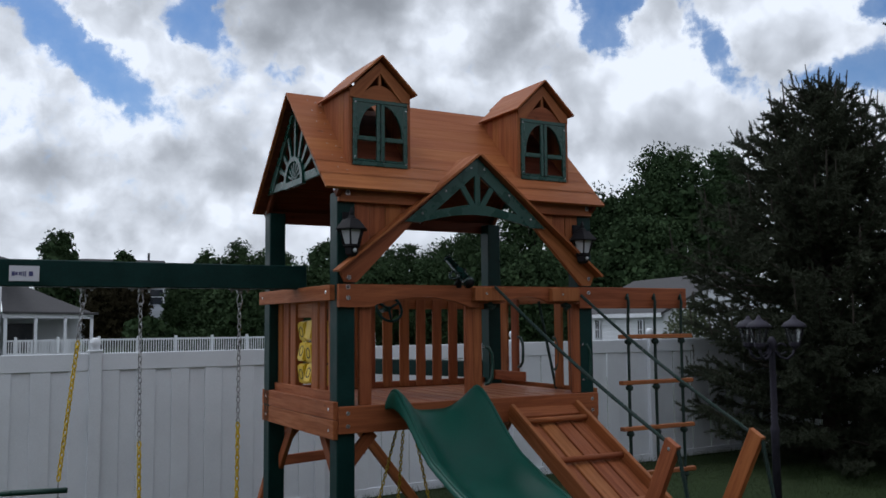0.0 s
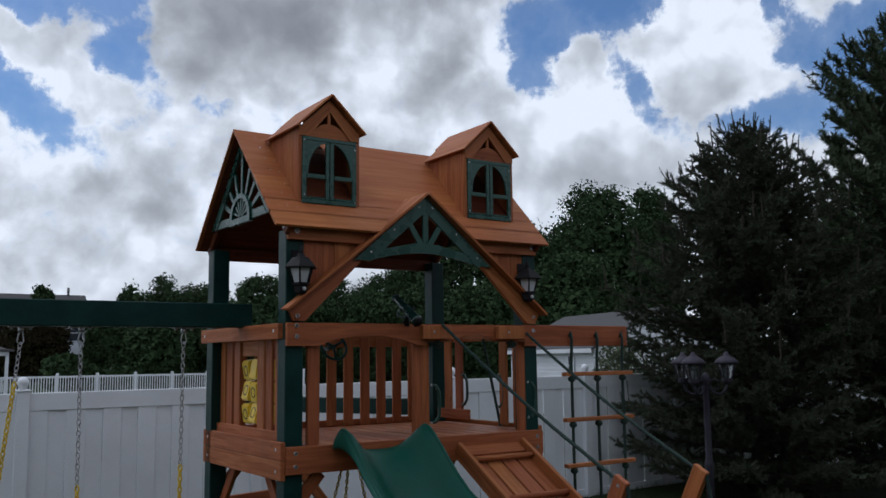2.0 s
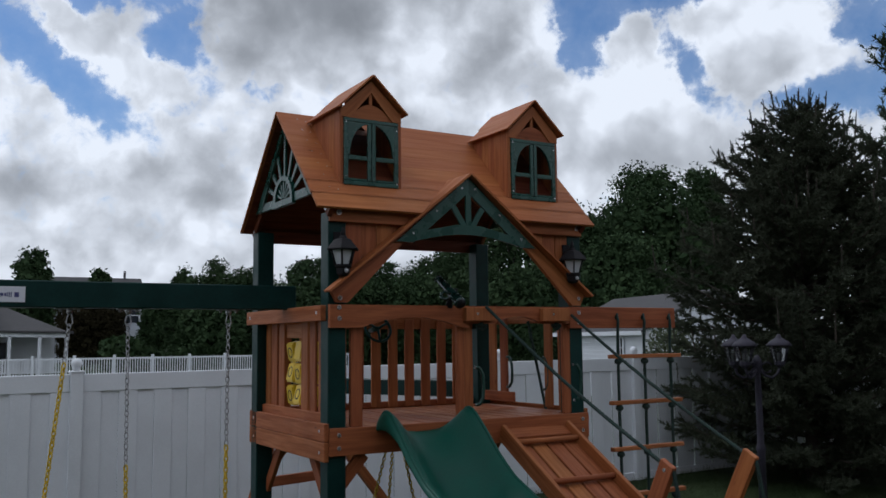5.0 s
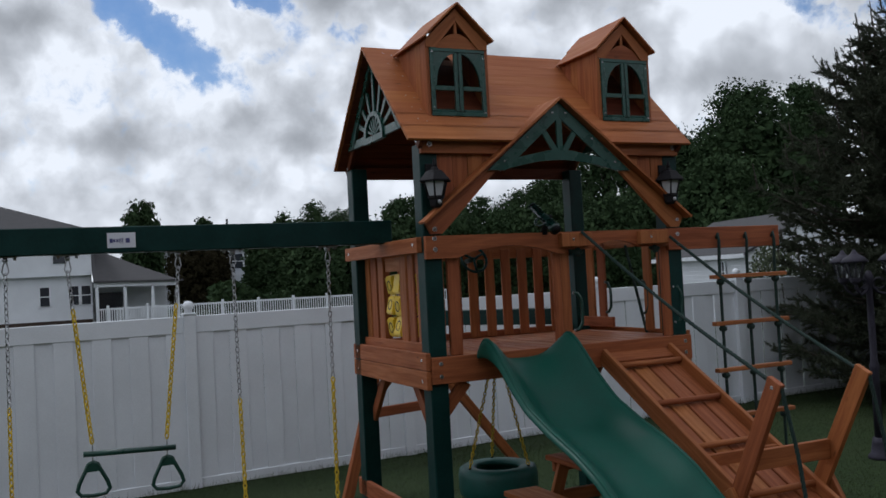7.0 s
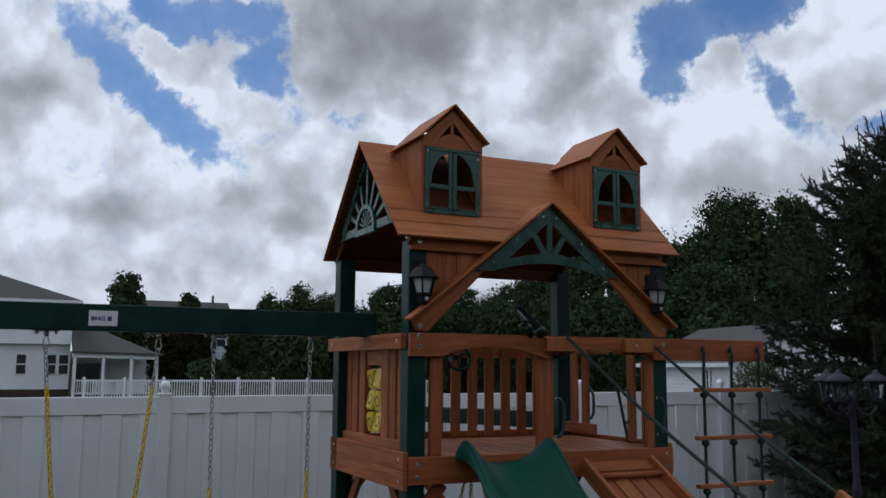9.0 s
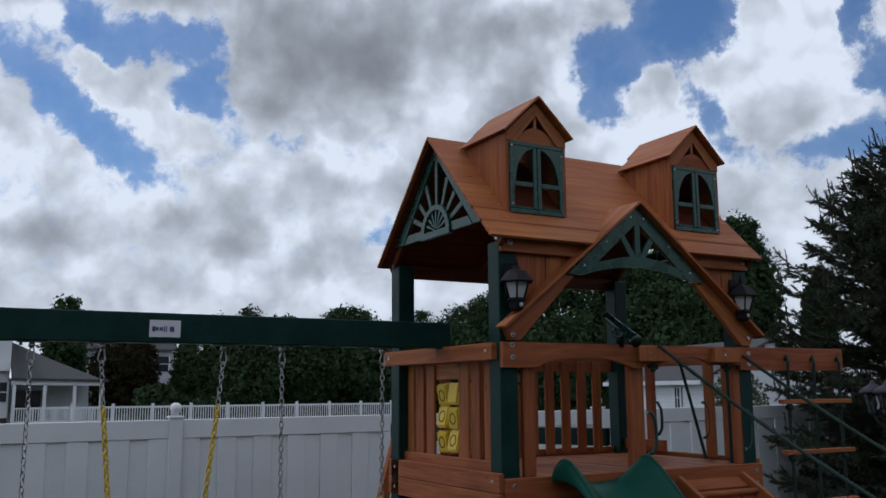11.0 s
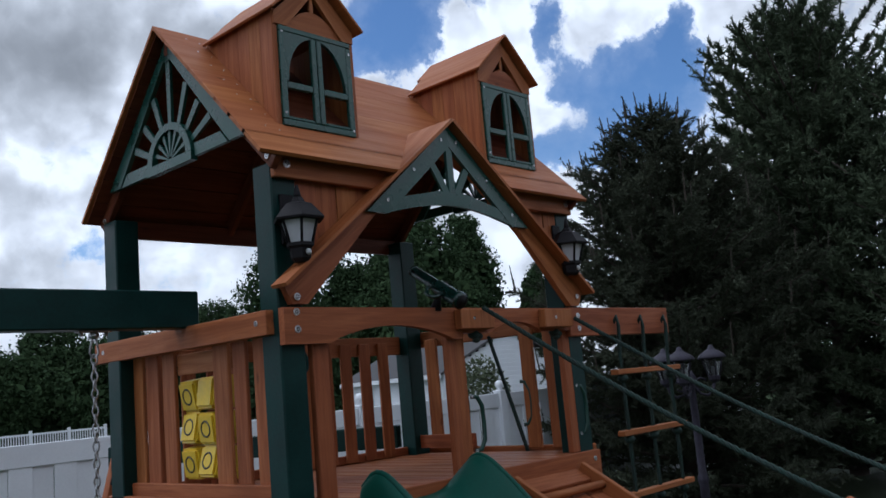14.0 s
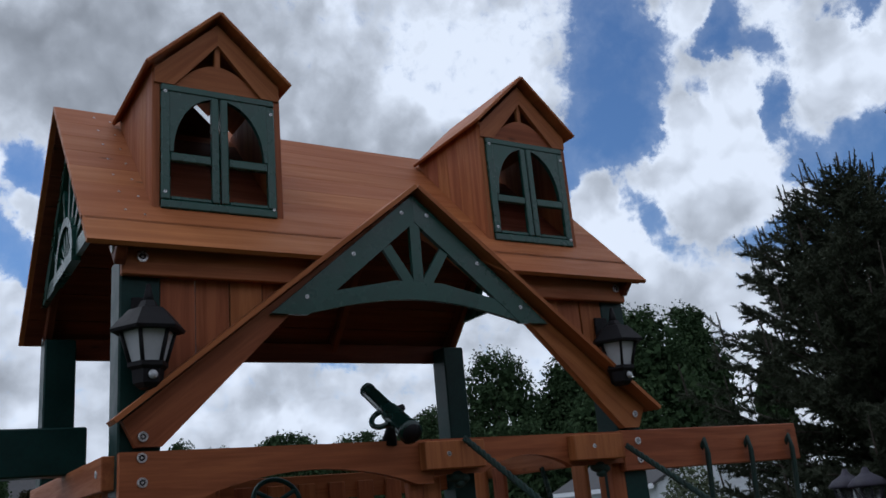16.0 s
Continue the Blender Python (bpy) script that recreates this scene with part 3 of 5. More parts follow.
    for s in (-1, 1):
        nrm = Vector((0, s, 1)).normalized()
        for k in range(count):
            a, b = k * step, (k + 1) * step + 0.014
            mid = (a + b) / 2
            lift = nrm * (-0.006)
            p = Vector((0, ridge_y + s * mid, ridge_z - mid)) + lift
            tilt = Matrix.Rotation(radians(0.25) * s, 4, "X")
            if s < 0 and p.z < 3.16:       # cut slantwise along the front gable
                halves = [max(0.0, (3.185 - (ridge_z - q)) / 0.79) for q in (a, b)]
                for side, end in ((-1, -0.165), (1, 2.168)):
                    m = along((min(end, C), p.y, p.z), (max(end, C), p.y, p.z), nrm)
                    back = m.inverted()
                    bm = bmesh.new()
                    quad = [(end, a), (C + side * halves[0], a), (C + side * halves[1], b), (end, b)]
                    rings = [[bm.verts.new(back @ (Vector((x, ridge_y - q, ridge_z - q)) + lift + nrm * h)) for x, q in quad] for h in (0.0085, -0.0085)]
                    for k2 in range(4):
                        bm.faces.new((rings[0][k2], rings[0][(k2 + 1) % 4], rings[1][(k2 + 1) % 4], rings[1][k2]))
                    bm.faces.new(rings[0])
                    bm.faces.new(rings[1][::-1])
                    part("roof_plank", bm, ROOFWOOD, tower, "", m)
                spans = [(-0.165, C - halves[1] - 0.14), (C + halves[1] + 0.14, 2.168)]
            else:
                m = along((-0.165, p.y, p.z), (2.168, p.y, p.z), nrm)
                put("roof_plank", box_mesh(2.333, (b - a) * math.sqrt(2), 0.017, ROOFWOOD, 0.0015), None, tower, m @ tilt)
                spans = [(-0.165, 2.168)]
            # added thin boards whose dark colour stands in for shade on the underside
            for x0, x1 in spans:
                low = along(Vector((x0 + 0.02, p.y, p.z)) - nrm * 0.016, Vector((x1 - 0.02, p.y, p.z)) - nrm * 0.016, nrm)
                put("roof_lining_board", box_mesh(round(x1 - x0 - 0.04, 3), step * math.sqrt(2) - 0.004, 0.008, SHADEWOOD, 0.001), None, tower, low)
    # rafters under the planks at both ends, and the ridge beam, in shade-toned wood
    board("ridge_beam", (-0.10, ridge_y, 3.60), (2.13, ridge_y, 3.60), 0.10, 0.034, tower, SHADEWOOD)
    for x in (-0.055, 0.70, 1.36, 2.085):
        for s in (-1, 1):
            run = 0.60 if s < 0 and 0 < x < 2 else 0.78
            board("rafter", (x, ridge_y + s * 0.02, 3.605), (x, ridge_y + s * run, 3.625 - run), 0.085, 0.034, tower, SHADEWOOD, (-1, 0, 0))
            if x in (-0.055, 2.085):
                bolt((x + (-0.018 if x < 0 else 0.018), ridge_y + s * 0.735, 2.875), (-1 if x < 0 else 1, 0, 0), tower, 0.015)
    # nail rows at the end rafters
    for k in range(7):
        for d in (0.03, 0.09):
            y = ridge_y - (k + 0.5) * step - d * 0.3
            bolt((-0.05 + d, y - 0.004, ridge_z - (ridge_y - y) + 0.006), (0, -1, 1), tower, 0.0045)

    # sunburst gables
    def gable(x, mirrored):
        m = side_at(x) if not mirrored else Matrix(((0, 0, 1, x), (1, 0, 0, 0), (0, 1, 0, 0), (0, 0, 0, 1)))
        cu = -ridge_y if not mirrored else ridge_y
        g = plate("gable_cap", [(cu - 0.10, 3.525), (cu + 0.10, 3.525), (cu, 3.64)], 0.02, tower, m, TRIM, "green painted sunburst gable trim")
        for s in (-1, 1):
            plate("gable_rafter", [(cu + s * 0.025, 3.535), (cu + s * 0.09, 3.535), (cu + s * 0.615, 3.0), (cu + s * 0.50, 3.0)], 0.022, tower, m, TRIM)
            plate("gable_sill", [(cu + s * 0.215, 3.06), (cu + s * 0.43, 3.06), (cu + s * 0.485, 3.0), (cu + s * 0.215, 3.0)], 0.020, tower, m, TRIM)
        out = [(cu + 0.205 * math.cos(math.pi * k / 18), 3.005 + 0.205 * math.sin(math.pi * k / 18)) for k in range(19)]
        inn = [(cu + 0.155 * math.cos(math.pi * k / 18), 3.03 + 0.145 * math.sin(math.pi * k / 18)) for k in range(18, -1, -1)]
        plate("half_wheel", out + inn, 0.032, tower, m, TRIM)
        plate("wheel_base", [(cu - 0.205, 2.985), (cu + 0.205, 2.985), (cu + 0.205, 3.03), (cu - 0.205, 3.03)], 0.034, tower, m, TRIM)
        for k in range(1, 8):
            a = math.pi * k / 8
            c, sn = math.cos(a), math.sin(a)
            plate("wheel_spoke", [(cu + 0.02 * c - 0.003 * sn, 3.03 + 0.02 * sn + 0.003 * c), (cu + 0.02 * c + 0.003 * sn, 3.03 + 0.02 * sn - 0.003 * c),
                                  (cu + 0.165 * c + 0.012 * sn, 3.03 + 0.155 * sn - 0.012 * c), (cu + 0.165 * c - 0.012 * sn, 3.03 + 0.155 * sn + 0.012 * c)], 0.022, tower, m, TRIM)
        for k, reach in zip(range(7), (0.38, 0.355, 0.40, 0.52, 0.40, 0.355, 0.38)):
            a = math.pi * (k + 1) / 8
            if k in (0, 6):
                a = math.pi * (0.125 if k == 0 else 0.875) + (0.03 if k == 0 else -0.03)
            c, sn = math.cos(a), math.sin(a)
            r1 = min(reach, (0.64 - 0.0) / (sn + abs(c) * 1.02) * 0.86)
            plate("ray", [(cu + 0.19 * c - 0.014 * sn, 3.005 + 0.19 * sn + 0.014 * c), (cu + 0.19 * c + 0.014 * sn, 3.005 + 0.19 * sn - 0.014 * c),
                          (cu + r1 * c + 0.019 * sn, 3.005 + r1 * sn - 0.019 * c), (cu + r1 * c - 0.019 * sn, 3.005 + r1 * sn + 0.019 * c)], 0.016, tower, m, TRIM)

    gable(-0.078, False)
    gable(2.106, True)

    # the front gable: braces, small roof and green trim
    apex, tip, slope = 3.20, 1.10, 0.79
    for s in (-1, 1):
        up = [(C + s * 1.03, 2.245), (C + s * 1.07, 2.325), (C, 3.17), (C, 3.06), (C + s * 0.52, 2.672), (C + s * 0.950, 2.245)]
        grained("gable_brace", up, 0.036, tower, front_at(FRONT_Y + 0.030), WOOD, -s * 38.3)
        # small roof board over the brace
        th = 0.016
        edge = Vector((s, 0, -slope)).normalized()
        nrm = Vector((s * slope, 0, 1)).normalized()
        m = Matrix((edge, Vector((0, 1, 0)) if s < 0 else Vector((0, -1, 0)), nrm)).transposed().to_4x4()
        yy = 1 if s < 0 else -1
        ln = math.sqrt(1 + slope * slope)
        m.translation = Vector((C, 0, apex - 0.02))
        fy, by = -0.158, -0.055
        over = (3.2 - 2.885) / slope
        pts = [(0, yy * fy), (tip * ln, yy * fy), (tip * ln, yy * by), (over * ln + 0.02, yy * by), (0, yy * 0.19)]
        plate("gable_roof_board", pts, th, tower, m, ROOFWOOD)
        plate("gable_trim_rafter", [(C, 3.165), (C + s * 0.592, 2.672), (C + s * 0.455, 2.672), (C, 3.055)], 0.022, tower, front_at(FRONT_Y - 0.006), TRIM, "green painted gable trim")
        a = radians(57)
        cx, cz = C + s * 0.03, 2.80
        dx, dz = s * math.cos(a), math.sin(a)
        plate("gable_spoke", [(cx - 0.022 * dz * s, cz + 0.022 * abs(dx)), (cx + 0.022 * dz * s, cz - 0.022 * abs(dx)), (cx + 0.175 * dx + 0.02 * dz * s, cz + 0.175 * dz - 0.02 * abs(dx)), (cx + 0.175 * dx - 0.02 * dz * s, cz + 0.175 * dz + 0.02 * abs(dx))], 0.016, tower, front_at(FRONT_Y - 0.006), TRIM)
        for d, z in ((0.055, 3.085), (0.27, 2.905), (0.46, 2.735)):
            bolt((C + s * d, FRONT_Y - 0.03, z), down, tower, 0.008)
    plate("gable_post", [(C - 0.022, 2.79), (C + 0.022, 2.79), (C + 0.022, 3.04), (C, 3.07), (C - 0.022, 3.04)], 0.019, tower, front_at(FRONT_Y - 0.006), TRIM)
    arch = [(C - 0.475 + 0.95 * k / 16, 2.672 + 0.075 * math.sin(math.pi * k / 16)) for k in range(17)]
    plate("gable_arch", arch + [(C + 0.345, 2.765), (C + 0.10, 2.815), (C - 0.10, 2.815), (C - 0.345, 2.765)], 0.020, tower, front_at(FRONT_Y - 0.006), TRIM)

    # dormers
    def dormer(cx):
        d = put("dormer", box_mesh(0.47, 0.06, 0.018, WOOD), None, tower, along((cx - 0.235, 0.055, 3.075), (cx + 0.235, 0.055, 3.075), down), "cedar dormer with a green arched window frame")
        apex_z, tipw, fall = 3.858, 0.264, 0.95
        # cheeks of upright boards
        for s in (-1, 1):
            for k in range(6):
                y0 = 0.045 + 0.088 * k
                y1 = y0 + 0.086
                z0 = 3.69 - 0.66
                top = 3.622
                pts = []
                for y in (y0, y1):
                    pts.append((y, min(top, z0 + y + 0.005)))
                outline = [(-pts[0][0], pts[0][1]), (-pts[0][0], top), (-pts[1][0], top), (-pts[1][0], pts[1][1])]
                grained("cheek_board", outline, 0.016, d, side_at(cx + s * 0.232 + (0.008 if s > 0 else 0.008)), WOOD, 90)
        # front: jambs, arched board and gable rafters
        for s in (-1, 1):
            board("jamb", (cx + s * 0.226, 0.047, 3.055), (cx + s * 0.226, 0.047, 3.62), 0.03, 0.02, d)
            grained("front_rafter", [(cx, 3.826), (cx + s * 0.235, 3.602), (cx + s * 0.235, 3.545), (cx + s * 0.165, 3.545), (cx, 3.738)], 0.022, d, front_at(0.050), WOOD, -s * 43)
        arc = [(cx - 0.165 + 0.33 * k / 14, 3.545 + 0.108 * math.sin(math.pi * k / 14) ** 0.85) for k in range(15)]
        plate("arched_board", [(cx + 0.2, 3.53), (cx - 0.2, 3.53)] + arc, 0.018, d, front_at(0.058), WOOD)
        board("king_post", (cx, 0.05, 3.64), (cx, 0.05, 3.755), 0.024, 0.02, d)
        # roof boards
        for s in (-1, 1):
            for k in range(2):
                a, b = k * 0.5, (k + 1) * 0.5 + 0.03
                p = [Vector((cx + s * tipw * f, 0, apex_z - tipw * fall * f)) for f in (a, b)]
                mid = (p[0] + p[1]) / 2
                nrm = Vector((s * fall, 0, 1)).normalized()
                yb = 0.60 if k == 0 else 0.56
                m = along((mid.x, -0.015, mid.z), (mid.x, yb, mid.z), nrm)
                put("dormer_roof_board", box_mesh(yb + 0.015, (p[1] - p[0]).length, 0.014, ROOFWOOD, 0.003), None, d, m)
        # added dark board over the planks: the dormer's inner shade as colour
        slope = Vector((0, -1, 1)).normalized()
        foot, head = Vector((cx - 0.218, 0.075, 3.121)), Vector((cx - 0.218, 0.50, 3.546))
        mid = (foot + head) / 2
        put("inner_board", box_mesh(0.436, 0.59, 0.006, SHADEWOOD, 0.001), None, d, along((cx - 0.218, mid.y, mid.z), (cx + 0.218, mid.y, mid.z), slope))
        # back of the dormer, its shade likewise put into the colour
        plate("back_board", [(cx - 0.23, 3.58), (cx + 0.23, 3.58), (cx, 3.80)], 0.016, d, front_at(0.585), SHADEWOOD)
        # window frame
        x0, x1, z0, z1, y = cx - 0.212, cx + 0.212, 3.066, 3.542, 0.036
        win = put("window_frame", box_mesh(0.424, 0.032, 0.026, TRIM), None, d, along((x0, y, z0 + 0.016), (x1, y, z0 + 0.016), down), "green painted arched window frame")
        board("frame_bar", (x0, y, z1 - 0.014), (x1, y, z1 - 0.014), 0.028, 0.026, win, TRIM)
        for x in (x0 + 0.016, x1 - 0.016):
            board("frame_bar", (x, y, z0 + 0.033), (x, y, z1 - 0.029), 0.032, 0.026, win, TRIM)
        for off in (-0.017, 0.017):
            board("mullion", (cx + off, y - 0.002, z0 + 0.033), (cx + off, y - 0.002, z1 - 0.029), 0.028, 0.024, win, TRIM)
        zt = z0 + 0.196
        for s in (-1, 1):
            board("transom", (cx + s * 0.032, y, zt), (cx + s * 0.180, y, zt), 0.034, 0.022, win, TRIM)
            board("sash_bar", (cx + s * 0.032, y, z0 + 0.04), (cx + s * 0.180, y, z0 + 0.04), 0.016, 0.020, win, TRIM)
            ctr = (cx + s * 0.010, zt + 0.020)
            arcp = [(ctr[0] + s * 0.158 * math.cos(math.pi / 2 * k / 10), ctr[1] + 0.226 * math.sin(math.pi / 2 * k / 10)) for k in range(11)]
            plate("spandrel", [(cx + s * 0.182, ctr[1])] + [(cx + s * 0.182, z1 - 0.028), (arcp[-1][0] + s * 0.0, z1 - 0.028)] + arcp[::-1], 0.020, win, front_at(y + 0.011), TRIM)
        for xx, zz in ((x0 + 0.014, z1 - 0.03), (x1 - 0.014, z1 - 0.06), (x0 + 0.014, z0 + 0.06), (x1 - 0.014, z0 + 0.03)):
            bolt((xx, y - 0.013, zz), down, win, 0.006)

    dormer(0.317)
    dormer(1.725)
    return tower


build_tower()


# ---------------------------------------------------------------- game panel
def build_game_panel():
    panel = thing("tic_tac_toe_panel", (0.03, 0.72, 1.5), "yellow spinning noughts and crosses blocks in the tower side", "game panel")
    for row in range(3):
        z = 1.60 + 0.158 * row
        tube("rod", [(0.055, 0.40, z), (0.055, 0.875, z)], 0.008, panel, STEEL, 8)
        for col in range(3):
            y = 0.785 - 0.148 * col
            turn = (radians(-8), radians(14), radians(3), radians(12), radians(-5), radians(-4), radians(-10), radians(9), radians(2))[row * 3 + col]
            m = Matrix.Translation((0.055, y, z)) @ Matrix.Rotation(turn, 4, "Y")
            bm = bmesh.new()
            bmesh.ops.create_cube(bm, size=1.0, matrix=Matrix.Diagonal((0.092, 0.140, 0.146, 1)))
            bmesh.ops.bevel(bm, geom=bm.edges[:], offset=0.012, segments=2, affect="EDGES")
            block = part("block", bm, YELLOW, panel, "", m)
            if (row, col) == (2, 1):
                lathe("print_dot", [(0.022, -0.001), (0.022, 0.002)], block, BLUEDOT, m @ Matrix.Translation((-0.0435, 0.0, 0.0)) @ Matrix.Rotation(radians(-90), 4, "Y"), 20)
                continue
            if col == 2:
                for a in (45, -45):
                    mm = m @ Matrix.Translation((-0.0445, 0, 0)) @ Matrix.Rotation(radians(a), 4, "X")
                    put("print_cross", box_mesh(0.002, 0.085, 0.014, INK, 0), None, block, mm)
            else:
                tube("print_ring", [m @ p for p in ring_pts((-0.0435, 0, 0), (0, 1, 0), (0, 0, 1), 0.036, 24)], 0.006, block, INK, 6)


build_game_panel()


# ---------------------------------------------------------------- wall lanterns
def build_lantern(x):
    lan = thing("wall_lantern", (x, -0.10, 2.42), "black wall lantern with frosted panes on the post", "lantern", "lanterns on the tower")
    c = Vector((x, -0.135, 0))
    board("back_plate", (x, -0.056, 2.50), (x, -0.056, 2.72), 0.07, 0.014, lan, BLACK)
    n = 6
    rot = Matrix.Translation(c)

    def hexlathe(name, prof, mat, label=""):
        return lathe(name, prof, lan, mat, rot, n, label, False)

    hexlathe("roof", [(0.112, 2.588), (0.116, 2.597), (0.098, 2.618), (0.060, 2.660), (0.034, 2.668), (0.022, 2.690)], BLACK)
    tube("finial", [(c.x, c.y, 2.685), (c.x, c.y, 2.71), (c.x, c.y, 2.745)], [0.018, 0.014, 0.006], lan, BLACK, 10)
    tube("arm", [(c.x, -0.055, 2.66), (c.x, -0.10, 2.672), (c.x, -0.135, 2.675)], 0.010, lan, BLACK, 8)
    hexlathe("pane", [(0.050, 2.492), (0.078, 2.588)], FROST, "frosted white glass panes")
    hexlathe("base", [(0.030, 2.415), (0.045, 2.430), (0.050, 2.470), (0.062, 2.480), (0.062, 2.494)], BLACK)
    for k in range(n):
        a = 2 * math.pi * k / n
        d = Vector((math.cos(a), math.sin(a), 0))
        tube("bar", [c + d * 0.054 + Vector((0, 0, 2.49)), c + d * 0.083 + Vector((0, 0, 2.592))], 0.0065, lan, BLACK, 6)
    lathe("sensor", [(0.0145, 0), (0.012, 0.007), (0.004, 0.011)], lan, FROST, Matrix.Translation((c.x + 0.004, c.y - 0.046, 2.452)) @ Matrix.Rotation(radians(90), 4, "X"), 12, "small white sensor dome")


build_lantern(0.025)
build_lantern(1.957)


# ---------------------------------------------------------------- telescope and wheel
def build_telescope():
    sc = thing("toy_telescope", (0.88, -0.07, 2.232), "dark green plastic toy telescope on the front rail", "telescope")
    a, b = Vector((0.868, -0.250, 2.240)), Vector((0.866, 0.045, 2.428))
    d = (b - a).normalized()
    tube("barrel", [a, a + d * 0.03, a + d * 0.031, a + d * 0.17, a + d * 0.171, b], [0.042, 0.042, 0.037, 0.034, 0.029, 0.027], sc, SCOPE, 18)
    tube("objective", [a - d * 0.004, a + d * 0.006], [0.034, 0.034], sc, BLACK, 16, "dark front end of the barrel")
    tube("eyepiece", [b, b + d * 0.012], [0.029, 0.029], sc, SCOPE, 14)
    tube("mount", [(0.878, -0.067, 2.225), (0.878, -0.085, 2.27), (0.878, -0.105, 2.325)], [0.03, 0.018, 0.02], sc, BLACK, 10)
    hold = a + d * 0.165 + Vector((-0.036, 0, -0.022))
    tube("handle", ring_pts(hold, d, Vector((-0.86, 0, -0.5)), 0.042, 18), 0.010, sc, SCOPE, 8, "looped grip on the side of the barrel")
    tube("knob", [a + d * 0.16 + Vector((0.026, 0, 0.01)), a + d * 0.16 + Vector((0.052, 0, 0.02))], [0.014, 0.012], sc, BLACK, 10)


build_telescope()


def build_wheel():
    wheel = thing("toy_steering_wheel", (0.94, 1.25, 2.06), "dark green toy steering wheel on the back rail", "steering wheel")
    c = Vector((0.94, 1.20, 2.09))
    a, b = Vector((1, 0, 0)), Vector((0, 0.40, 0.92))
    tube("rim", ring_pts(c, a, b, 0.115, 28), 0.012, wheel, GREEN, 8)
    for k in range(3):
        ang = 2 * math.pi * k / 3 + 0.5
        tube("spoke", [c, c + 0.11 * (math.cos(ang) * a + math.sin(ang) * b)], 0.011, wheel, GREEN, 8)
    tube("column", [c, c + Vector((0, 0.145, -0.01))], 0.022, wheel, DARKGREEN, 10)


build_wheel()


# ---------------------------------------------------------------- slide
def build_slide():
    slide = thing("wave_slide", (0.6, -1.4, GROUND), "green moulded plastic wave slide hooked on the deck", "slide")
    # bed and crest of the side walls along the run
    bed = [(-0.087, 1.374), (-0.15, 1.362), (-0.22, 1.335), (-0.30, 1.285), (-0.42, 1.203), (-0.56, 1.090), (-0.72, 0.985), (-0.98, 0.878), (-1.24, 0.790), (-1.45, 0.690), (-1.66, 0.545), (-1.90, 0.385), (-2.15, 0.255), (-2.40, 0.165), (-2.62, 0.120), (-2.80, 0.105)]
    crest = [(-0.087, 1.448), (-0.105, 1.485), (-0.14, 1.518), (-0.20, 1.532), (-0.27, 1.495), (-0.40, 1.388), (-0.55, 1.248), (-0.72, 1.122), (-0.98, 1.012), (-1.24, 0.922), (-1.45, 0.822), (-1.66, 0.678), (-1.90, 0.520), (-2.15, 0.390), (-2.40, 0.300), (-2.62, 0.245), (-2.80, 0.190)]
    ys = np.linspace(-0.087, -2.80, 90)

    def flowing(rows):
        line = np.interp(-ys, [-y for y, _ in rows], [z for _, z in rows])
        return np.convolve(np.pad(line, 1, mode="edge"), np.ones(3) / 3, mode="valid")

    zs = flowing(bed)
    wall = flowing(crest) - zs
    half = 0.325
    inner = [(-half - 0.014, 0.95), (-half + 0.006, 1.0), (-half + 0.034, 0.955), (-half + 0.072, 0.74), (-half + 0.125, 0.36), (-half + 0.185, 0.09), (-half + 0.25, 0.0), (0, -0.02)]
    # the outer flange reaches down to the deck at the top and turns into a narrow rim
    flange = np.interp(-ys, [0.087, 0.16, 0.30, 0.42], [0.15, 0.22, 0.50, 0.72])
    bm = bmesh.new()
    rows = []
    for y, z, h, low in zip(ys, zs, wall, flange):
        sect = [(-half - 0.030, low), (-half - 0.028, low + (0.9 - low) * 0.6)] + inner
        sect = sect + [(-u, v) for u, v in sect[-2::-1]]
        rows.append([bm.verts.new((0.638 + u, y, z + v * h)) for u, v in sect])
    for a, b in zip(rows, rows[1:]):
        for k in range(len(sect) - 1):
            bm.faces.new((a[k], a[k + 1], b[k + 1], b[k]))
    ob = part("chute", bm, SLIDE, slide, smooth=True)
    for side in (-1, 1):
        line = [(0.638 + side * (half - 0.004), y, z + h - 0.006) for y, z, h in zip(ys, zs, wall)]
        tube("rim", line, 0.013, slide, SLIDE, 10, "rounded green rim of the slide wall")
    thick = ob.modifiers.new("thickness", "SOLIDIFY")
    thick.thickness, thick.offset = 0.008, -1.0
    sm = ob.modifiers.new("smooth", "SUBSURF")
    sm.levels = sm.render_levels = 1
    return slide


build_slide()


